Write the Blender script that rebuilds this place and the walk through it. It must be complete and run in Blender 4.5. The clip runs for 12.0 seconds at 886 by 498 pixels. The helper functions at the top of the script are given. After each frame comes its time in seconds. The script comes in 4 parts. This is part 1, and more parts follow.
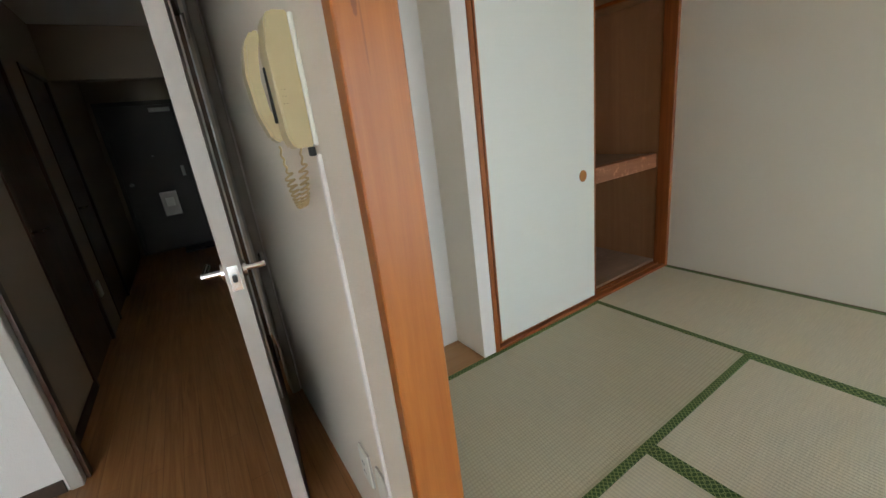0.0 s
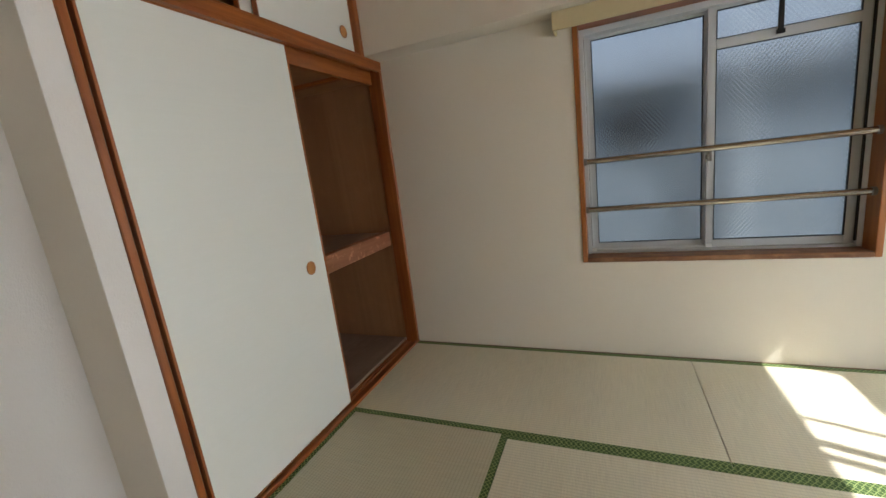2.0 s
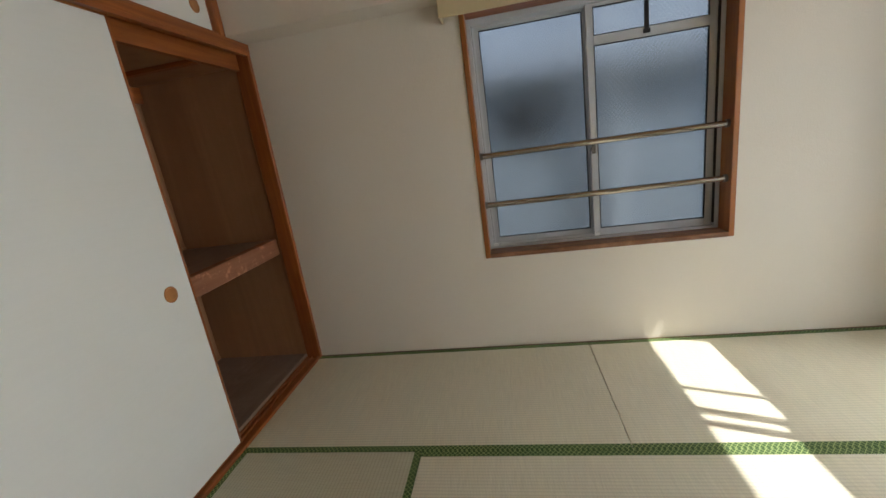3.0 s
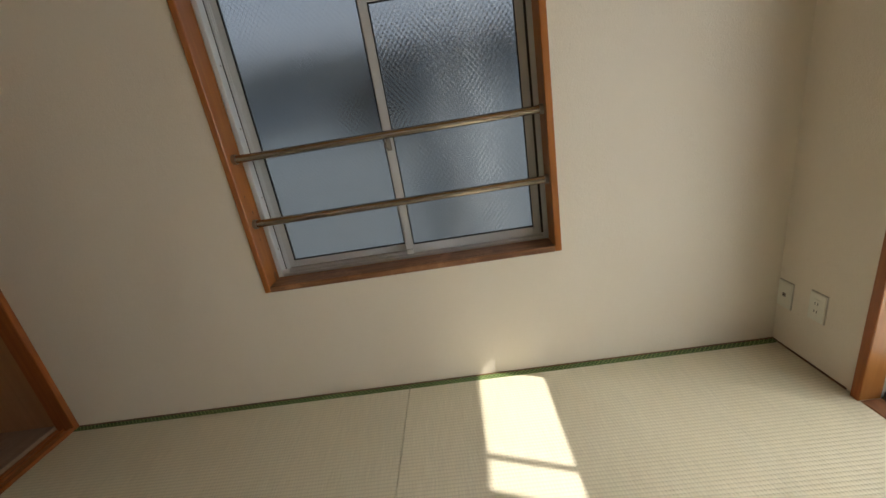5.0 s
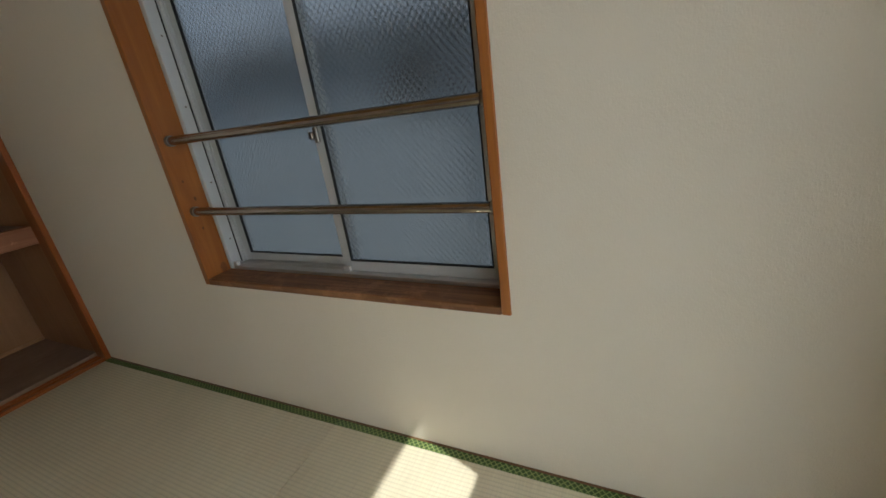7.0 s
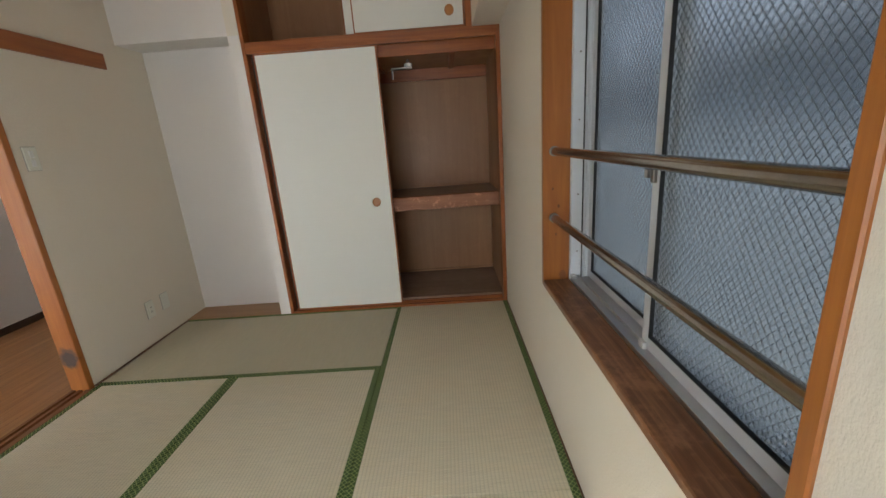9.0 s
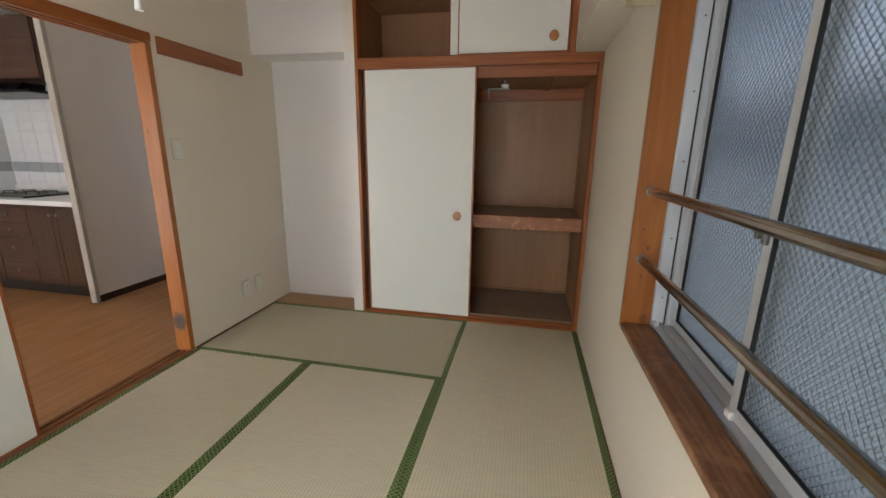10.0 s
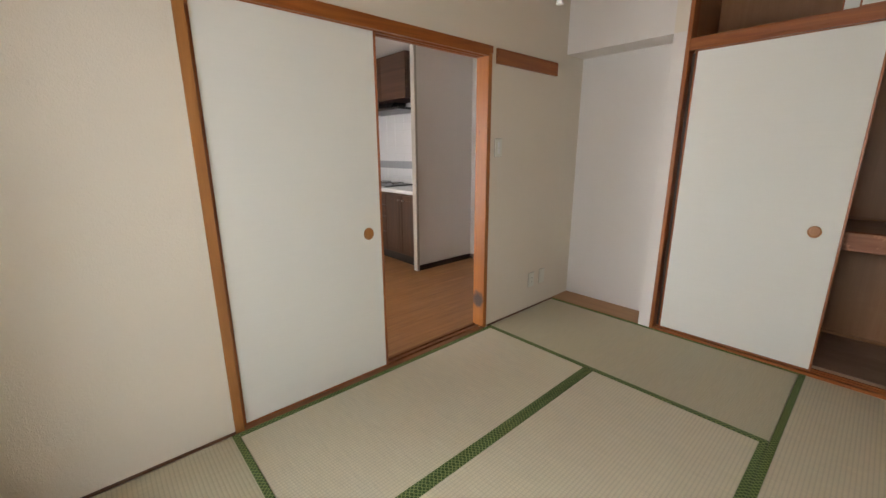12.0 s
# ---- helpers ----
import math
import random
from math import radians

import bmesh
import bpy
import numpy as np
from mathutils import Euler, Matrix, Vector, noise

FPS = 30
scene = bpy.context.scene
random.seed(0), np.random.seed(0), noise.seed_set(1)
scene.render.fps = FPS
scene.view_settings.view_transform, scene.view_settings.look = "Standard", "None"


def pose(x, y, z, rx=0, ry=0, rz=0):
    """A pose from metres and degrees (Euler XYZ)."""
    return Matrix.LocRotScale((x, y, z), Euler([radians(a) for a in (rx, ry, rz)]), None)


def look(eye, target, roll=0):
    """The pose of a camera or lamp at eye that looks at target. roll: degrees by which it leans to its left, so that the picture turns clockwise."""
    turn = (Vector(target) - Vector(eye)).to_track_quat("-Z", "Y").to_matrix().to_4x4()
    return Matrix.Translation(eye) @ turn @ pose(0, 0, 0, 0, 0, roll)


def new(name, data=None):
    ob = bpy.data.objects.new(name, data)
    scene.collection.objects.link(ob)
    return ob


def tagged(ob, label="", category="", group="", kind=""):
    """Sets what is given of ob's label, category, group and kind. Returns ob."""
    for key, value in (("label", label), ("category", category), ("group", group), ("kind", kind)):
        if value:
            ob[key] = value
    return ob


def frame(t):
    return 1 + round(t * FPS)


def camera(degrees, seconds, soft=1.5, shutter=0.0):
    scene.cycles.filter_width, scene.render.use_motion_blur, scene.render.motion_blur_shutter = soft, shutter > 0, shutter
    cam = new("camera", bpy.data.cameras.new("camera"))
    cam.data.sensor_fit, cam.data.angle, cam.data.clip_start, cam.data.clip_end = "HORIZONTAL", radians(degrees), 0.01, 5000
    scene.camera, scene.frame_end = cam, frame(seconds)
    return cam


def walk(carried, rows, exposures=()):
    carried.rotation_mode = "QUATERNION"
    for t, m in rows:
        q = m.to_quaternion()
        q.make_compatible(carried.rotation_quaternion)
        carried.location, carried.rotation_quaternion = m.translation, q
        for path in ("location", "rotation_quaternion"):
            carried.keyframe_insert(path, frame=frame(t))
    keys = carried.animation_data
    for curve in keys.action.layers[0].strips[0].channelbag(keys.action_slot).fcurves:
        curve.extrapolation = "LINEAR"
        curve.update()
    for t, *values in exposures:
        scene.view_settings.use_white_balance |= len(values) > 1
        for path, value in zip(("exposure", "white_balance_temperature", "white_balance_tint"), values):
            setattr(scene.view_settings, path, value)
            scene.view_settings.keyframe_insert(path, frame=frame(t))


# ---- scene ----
cam = camera(96.5, 12.0)
PATH = [
    (0, (1.519, -0.289, 1.24), (-0.107, 0.71, 0.64), -7.1),
    (0.2, (1.461, -0.241, 1.247), (-0.019, 0.97, 0.659), -7.0),
    (0.4, (1.425, -0.19, 1.248), (0.055, 1.149, 0.675), -5.9),
    (0.5, (1.391, -0.164, 1.264), (0.062, 1.208, 0.668), -4.8),
    (0.7, (1.387, -0.101, 1.266), (0.05, 1.29, 0.74), -6.0),
    (1, (1.37, -0.01, 1.242), (0.092, 1.461, 0.794), -5.7),
    (1.5, (1.382, 0.089, 1.274), (0.23, 1.668, 0.848), -4.7),
    (2, (1.358, 0.185, 1.261), (0.579, 1.982, 0.854), -7.1),
    (2.5, (1.332, 0.289, 1.306), (0.764, 2.143, 0.818), -7.9),
    (3, (1.364, 0.361, 1.279), (1.02, 2.266, 0.774), -8.2),
    (3.5, (1.455, 0.501, 1.271), (1.255, 2.401, 0.68), -10.3),
    (5.5, (2.388, 1.132, 1.227), (2.273, 3.009, 0.546), -9.5),
    (6, (2.596, 1.239, 1.219), (2.217, 3.073, 0.517), -12.0),
    (6.5, (2.757, 1.465, 1.195), (2.304, 3.29, 0.511), -7.5),
    (7, (2.842, 1.678, 1.187), (1.996, 3.353, 0.495), -8.0),
    (7.5, (2.919, 1.842, 1.192), (1.556, 3.13, 0.498), -9.6),
    (9.5, (2.931, 2.269, 1.296), (1.015, 1.991, 0.797), -1.2),
    (10, (2.951, 2.196, 1.32), (1.048, 1.803, 0.846), 0.8),
    (10.5, (2.975, 2.164, 1.31), (1.131, 1.529, 0.87), 0.9),
    (11, (2.996, 2.1, 1.298), (1.247, 1.224, 0.878), 1.0),
    (11.5, (3.008, 2.014, 1.314), (1.398, 0.908, 0.886), 0.2),
    (12, (2.998, 1.918, 1.296), (1.702, 0.473, 0.816), -0.2),
]
EXPOSURES = [(0.0, 1.22, 5950, 1), (0.5, 1.23, 5950, 0), (1.0, 1.44, 5950, 0), (1.5, 1.24, 6360, 5), (2.5, 0.92, 6360, 7), (3.5, 0.78, 6460, 8), (5.5, 0.61, 7010, 8), (6.2, 0.61, 7010, 8), (7.0, 0.29, 6510, 5), (7.5, 0.36, 6510, 5), (9.5, 1.09, 6460, 8), (10.0, 1.09, 6510, 9), (10.5, 1.24, 6560, 10), (11.5, 1.16, 6740, 10), (12.0, 1.16, 6640, 11)]
walk(cam, [(t, look(eye, target, roll)) for t, eye, target, roll in PATH], EXPOSURES)

# ---- light ----
SUN_TURN, SUN_HEIGHT = radians(18.2), radians(49.0)
to_sun = Vector((math.cos(SUN_TURN) * math.cos(SUN_HEIGHT), -math.sin(SUN_TURN) * math.cos(SUN_HEIGHT), math.sin(SUN_HEIGHT)))
world = bpy.data.worlds.new("daylight")
scene.world = world
world.use_nodes = True
sky = world.node_tree.nodes.new("ShaderNodeTexSky")
sky.sky_type, sky.sun_disc = "NISHITA", False
sky.sun_elevation, sky.sun_rotation = SUN_HEIGHT, math.atan2(to_sun.x, to_sun.y)
world.node_tree.links.new(sky.outputs[0], world.node_tree.nodes["Background"].inputs[0])
world.node_tree.nodes["Background"].inputs[1].default_value = 0.15
sun = new("sun", bpy.data.lights.new("sun", "SUN"))
sun.data.energy, sun.data.angle, sun.data.color = 4.6, radians(0.53), (1.0, 0.985, 0.96)
sun.matrix_world = look((8, -2, 10), Vector((8, -2, 10)) - to_sun)


def sky_lamp(name, y0, y1, z0, z1, watts, colour):
    """Daylight at a balcony door's opening, outside its glass."""
    lamp = new(name, bpy.data.lights.new(name, "AREA"))
    lamp.data.shape, lamp.data.size, lamp.data.size_y = "RECTANGLE", y1 - y0, z1 - z0
    lamp.data.energy, lamp.data.color = watts, colour
    middle = Vector((3.80, (y0 + y1) / 2, (z0 + z1) / 2))
    lamp.matrix_world = look(middle, middle + Vector((-1, 0, 0)))


sky_lamp("balcony_daylight", 0.50, 2.20, 0.05, 1.93, 20, (0.92, 0.955, 1.0))
sky_lamp("kitchen_daylight", -2.65, -0.80, 0.05, 1.92, 38, (1.0, 0.965, 0.96))


# ---- materials ----
class Nodes:
    """A small builder for one procedural material."""

    def __init__(self, name):
        self.m = bpy.data.materials.new(name)
        self.m.use_nodes = True
        self.t = self.m.node_tree
        self.b = self.t.nodes["Principled BSDF"]
        self.c = self.add("ShaderNodeTexCoord").outputs["Object"]

    def add(self, kind, **values):
        n = self.t.nodes.new(kind)
        for key, v in values.items():
            if key in n.inputs:
                n.inputs[key].default_value = v
        return n

    def link(self, a, b):
        self.t.links.new(a, b)

    def coords(self, scale, turn=(0, 0, 0)):
        n = self.add("ShaderNodeMapping")
        n.inputs["Scale"].default_value = scale
        n.inputs["Rotation"].default_value = [radians(a) for a in turn]
        self.link(self.c, n.inputs["Vector"])
        return n.outputs[0]

    def noise(self, scale, detail=4, vec=None, rough=0.55, distortion=0.0):
        n = self.add("ShaderNodeTexNoise", Scale=scale, Detail=detail, Roughness=rough, Distortion=distortion)
        self.link(vec or self.c, n.inputs["Vector"])
        return n.outputs["Fac"]

    def ramp(self, fac, stops):
        n = self.t.nodes.new("ShaderNodeValToRGB")
        e = n.color_ramp.elements
        e[0].position, e[0].color = stops[0][0], (*stops[0][1], 1)
        e[1].position, e[1].color = stops[-1][0], (*stops[-1][1], 1)
        for p, col in stops[1:-1]:
            e.new(p).color = (*col, 1)
        self.link(fac, n.inputs[0])
        return n.outputs[0]

    def mix(self, fac, a, b, mode="MIX"):
        n = self.t.nodes.new("ShaderNodeMix")
        n.data_type, n.blend_type = "RGBA", mode
        for k, v in ((0, fac), (6, a), (7, b)):
            if isinstance(v, (int, float)):
                n.inputs[k].default_value = v
            elif isinstance(v, tuple):
                n.inputs[k].default_value = (*v, 1)
            else:
                self.link(v, n.inputs[k])
        return n.outputs[2]

    def math(self, op, a, b=0.0, c=0.0):
        n = self.t.nodes.new("ShaderNodeMath")
        n.operation = op
        for k, v in enumerate((a, b, c)):
            if isinstance(v, (int, float)):
                n.inputs[k].default_value = v
            else:
                self.link(v, n.inputs[k])
        return n.outputs[0]

    def bump(self, height, strength, distance=0.001):
        n = self.add("ShaderNodeBump", Strength=strength, Distance=distance)
        self.link(height, n.inputs["Height"])
        self.link(n.outputs[0], self.b.inputs["Normal"])

    def spot(self, centre, radii, grain=30):
        """A stain of ragged outline: 1 inside, 0 outside."""
        m = self.add("ShaderNodeMapping")
        m.inputs["Scale"].default_value = [1 / r for r in radii]
        m.inputs["Location"].default_value = [-c / r for c, r in zip(centre, radii)]
        self.link(self.c, m.inputs["Vector"])
        ln = self.t.nodes.new("ShaderNodeVectorMath")
        ln.operation = "LENGTH"
        self.link(m.outputs[0], ln.inputs[0])
        d = self.math("ADD", ln.outputs["Value"], self.math("MULTIPLY_ADD", self.noise(grain, 4), 0.9, -0.45))
        return self.ramp(d, [(0.75, (1, 1, 1)), (1.35, (0, 0, 0))])

    def done(self, colour, rough=0.5, metal=0.0, spec=0.5):
        for key, v in (("Base Color", colour), ("Roughness", rough), ("Metallic", metal), ("Specular IOR Level", spec)):
            if isinstance(v, (int, float)):
                self.b.inputs[key].default_value = v
            elif isinstance(v, tuple):
                self.b.inputs[key].default_value = (*v, 1)
            else:
                self.link(v, self.b.inputs[key])
        return self.m


def wallpaper(name, colour, mottled=0.06):
    n = Nodes(name)
    big = n.noise(1.3, 3)
    fine = n.noise(170, 3)
    weave = n.noise(1, 2, n.coords((300, 300, 110)))
    dark = tuple(c * (1 - mottled) for c in colour)
    col = n.mix(n.math("MULTIPLY", fine, 0.25), n.mix(big, dark, colour), tuple(c * 0.9 for c in colour))
    n.bump(n.math("ADD", n.math("ADD", fine, weave), n.math("MULTIPLY", n.noise(60, 3), 1.2)), 0.5, 0.0018)
    return n.done(col, 0.75, 0, 0.3)


def paint(name, colour, rough=0.5, metal=0.0, grain=40, worn=0.1):
    n = Nodes(name)
    a, b = n.noise(grain, 4), n.noise(3, 3)
    col = n.mix(n.math("MULTIPLY", n.math("ADD", a, b), 0.5), tuple(c * (1 - worn * 2) for c in colour), colour)
    n.bump(a, 0.08, 0.0006)
    return n.done(col, n.math("MULTIPLY_ADD", b, 0.25, rough - 0.12), metal)


def wood(name, light, dark, along, rough=0.42, rings=9.0, worn=0.0, coat=0.0, stains=()):
    """Grain that runs along one axis, with rings, fine pores and broad colour changes."""
    n = Nodes(name)
    stretch = [rings * 3.2] * 3
    stretch["xyz".index(along)] = rings * 0.16
    fine = [320.0] * 3
    fine["xyz".index(along)] = 6.0
    body = n.noise(1, 5, n.coords(stretch), 0.6, 1.2)
    pores = n.noise(1, 3, n.coords(fine))
    broad = n.noise(2.2, 3)
    mid = tuple((a + b) / 2 for a, b in zip(light, dark))
    col = n.ramp(body, [(0.3, dark), (0.5, mid), (0.68, light)])
    col = n.mix(n.math("MULTIPLY", pores, 0.35), col, tuple(c * 0.6 for c in dark))
    col = n.mix(n.math("MULTIPLY", broad, 0.3), col, mid)
    if worn:
        mask = n.ramp(n.noise(9, 6, None, 0.7), [(0.52, (0, 0, 0)), (0.66, (1, 1, 1))])
        col = n.mix(n.math("MULTIPLY", mask, worn), col, tuple(min(1, c * 1.9 + 0.05) for c in light))
    for centre, radii, grain, dark_col in stains:
        col = n.mix(n.math("MULTIPLY", n.spot(centre, radii, grain), 0.7), col, dark_col)
    n.bump(n.math("ADD", pores, n.math("MULTIPLY", body, 0.6)), 0.18, 0.0008)
    if coat:
        n.b.inputs["Coat Weight"].default_value, n.b.inputs["Coat Roughness"].default_value = coat, 0.25
    return n.done(col, n.math("MULTIPLY_ADD", broad, 0.2, rough - 0.1))


def tatami(name, colour, along):
    """Woven rush: fine ridges along the mat, the rush crossing them, fibres of slightly different colour."""
    n = Nodes(name)
    i = "xy".index(along)
    sep = n.add("ShaderNodeSeparateXYZ")
    n.link(n.c, sep.inputs[0])
    u, v = sep.outputs[i], sep.outputs[1 - i]
    ridge = n.math("ABSOLUTE", n.math("SINE", n.math("MULTIPLY", v, math.pi / 0.0155)))
    stitch = n.math("SINE", n.math("ADD", n.math("MULTIPLY", u, math.pi / 0.006), n.math("MULTIPLY", n.math("FLOOR", n.math("MULTIPLY", v, 1 / 0.0155)), math.pi / 2)))
    fibre = [70.0] * 3
    fibre[1 - i] = 9.0
    fibre[i] = 330.0
    rush = n.noise(1, 3, n.coords(fibre))
    bands = [60.0] * 3
    bands[i], bands[1 - i] = 26.0, 2.2
    band = n.noise(1, 3, n.coords(bands))
    broad = n.noise(2.4, 4)
    col = n.mix(rush, tuple(c * 0.58 for c in colour), tuple(min(1, c * 1.26) for c in colour))
    col = n.mix(n.math("MULTIPLY", band, 0.6), col, (colour[0] * 1.08, colour[1] * 0.98, colour[2] * 0.86))
    # Furrows between ridges darkened: crease shade painted into the rush colour.
    col = n.mix(n.math("MULTIPLY", n.math("POWER", n.math("SUBTRACT", 1.0, ridge), 2.0), 0.42), col, tuple(c * 0.45 for c in colour))
    col = n.mix(n.math("MULTIPLY", broad, 0.3), col, (colour[0] * 0.94, colour[1] * 0.98, colour[2] * 0.8))
    n.bump(n.math("ADD", ridge, n.math("MULTIPLY", n.math("ADD", stitch, rush), 0.3)), 0.36, 0.0021)
    return n.done(col, 0.52, 0, 0.45)


def brocade(name):
    """Dark green cloth with a lattice of paler thread."""
    n = Nodes(name)
    sep = n.add("ShaderNodeSeparateXYZ")
    n.link(n.c, sep.inputs[0])
    lines = []
    for sign in (1, -1):
        s = n.math("MULTIPLY_ADD", sep.outputs[1], sign, sep.outputs[0])
        lines.append(n.math("ABSOLUTE", n.math("SINE", n.math("MULTIPLY", s, math.pi / 0.0205))))
    near = n.math("MINIMUM", lines[0], lines[1])
    mask = n.ramp(near, [(0.2, (1, 1, 1)), (0.4, (0, 0, 0))])
    thread = n.noise(900, 2)
    col = n.mix(n.math("MULTIPLY", mask, 0.9), (0.05, 0.095, 0.024), (0.31, 0.38, 0.14))
    col = n.mix(n.math("MULTIPLY", thread, 0.3), col, (0.03, 0.06, 0.015))
    n.bump(n.math("ADD", mask, thread), 0.3, 0.0006)
    return n.done(col, 0.65, 0, 0.35)


def fusuma_paper(name, across):
    n = Nodes(name)
    scale = [2.5, 2.5, 95.0]
    streak = n.noise(1, 4, n.coords(scale), 0.6, 0.4)
    fine = n.noise(300, 2)
    col = n.mix(n.ramp(streak, [(0.4, (0, 0, 0)), (0.7, (1, 1, 1))]), (0.79, 0.785, 0.735), (0.78, 0.775, 0.725))
    n.bump(n.math("ADD", streak, n.math("MULTIPLY", fine, 0.6)), 0.03, 0.0004)
    return n.done(col, 0.62, 0, 0.35)


def plank_floor(name):
    """Printed wood flooring in narrow strips that run along x."""
    n = Nodes(name)
    brick = n.add("ShaderNodeTexBrick", Scale=1.0)
    brick.offset, brick.inputs["Mortar Size"].default_value = 0.37, 0.0012
    brick.inputs["Brick Width"].default_value, brick.inputs["Row Height"].default_value = 0.9, 0.075
    brick.inputs["Color1"].default_value, brick.inputs["Color2"].default_value = (0, 0, 0, 1), (1, 1, 1, 1)
    brick.inputs["Mortar"].default_value = (0.3, 0.3, 0.3, 1)
    n.link(n.c, brick.inputs["Vector"])
    grain = n.noise(1, 5, n.coords((2.2, 45, 45)), 0.6, 0.8)
    col = n.ramp(grain, [(0.28, (0.26, 0.11, 0.036)), (0.5, (0.38, 0.175, 0.064)), (0.72, (0.48, 0.245, 0.10))])
    col = n.mix(n.math("MULTIPLY", brick.outputs["Color"], 0.35), col, (0.30, 0.14, 0.052))
    col = n.mix(n.math("MULTIPLY", brick.outputs["Fac"], 0.5), col, (0.09, 0.035, 0.012))
    n.bump(grain, 0.06, 0.0006)
    return n.done(col, n.math("MULTIPLY_ADD", n.noise(4, 3), 0.2, 0.28))


def pattern_glass(name, tint, rough):
    """Figured glass: a fine embossed lattice blurs what lies behind."""
    n = Nodes(name)
    sep = n.add("ShaderNodeSeparateXYZ")
    n.link(n.c, sep.inputs[0])
    across = n.math("ADD", sep.outputs[0], sep.outputs[1])
    waves = []
    for sign in (1, -1):
        s = n.math("MULTIPLY_ADD", sep.outputs[2], 0.8 * sign, across)
        waves.append(n.math("ABSOLUTE", n.math("SINE", n.math("MULTIPLY", s, math.pi / 0.021))))
    lattice = n.math("MULTIPLY", waves[0], waves[1])
    frost = n.math("MULTIPLY", n.noise(5, 2), n.noise(240, 2))
    n.bump(n.math("ADD", n.math("MULTIPLY", lattice, n.math("MULTIPLY_ADD", n.noise(4, 2), 1.0, 0.2)), frost), 0.58, 0.003)
    n.b.inputs["Transmission Weight"].default_value = 1.0
    n.b.inputs["IOR"].default_value = 1.45
    return n.done(tint, rough)


def milk_glass(name):
    """Figured glass in full sun: it spreads the light into the room."""
    n = Nodes(name)
    cell = n.add("ShaderNodeTexVoronoi", Scale=85.0)
    n.link(n.c, cell.inputs["Vector"])
    n.bump(cell.outputs["Distance"], 0.4, 0.003)
    n.b.inputs["Transmission Weight"].default_value = 1.0
    n.done((0.93, 0.96, 0.97), 0.32)
    spread = n.add("ShaderNodeBsdfTranslucent", Color=(0.86, 0.88, 0.88, 1))
    clear = n.add("ShaderNodeBsdfTransparent")
    one, two = n.add("ShaderNodeMixShader", Fac=0.45), n.add("ShaderNodeMixShader", Fac=0.15)
    n.link(n.b.outputs[0], one.inputs[1])
    n.link(spread.outputs[0], one.inputs[2])
    n.link(one.outputs[0], two.inputs[1])
    n.link(clear.outputs[0], two.inputs[2])
    n.link(two.outputs[0], n.t.nodes["Material Output"].inputs["Surface"])
    return n.m


def brushed(name, colour, rough, along):
    n = Nodes(name)
    s = [500.0] * 3
    s["xyz".index(along)] = 4.0
    line = n.noise(1, 3, n.coords(s))
    col = n.mix(line, tuple(c * 0.82 for c in colour), colour)
    n.bump(line, 0.06, 0.0003)
    return n.done(col, n.math("MULTIPLY_ADD", line, 0.16, rough - 0.08), 1.0)


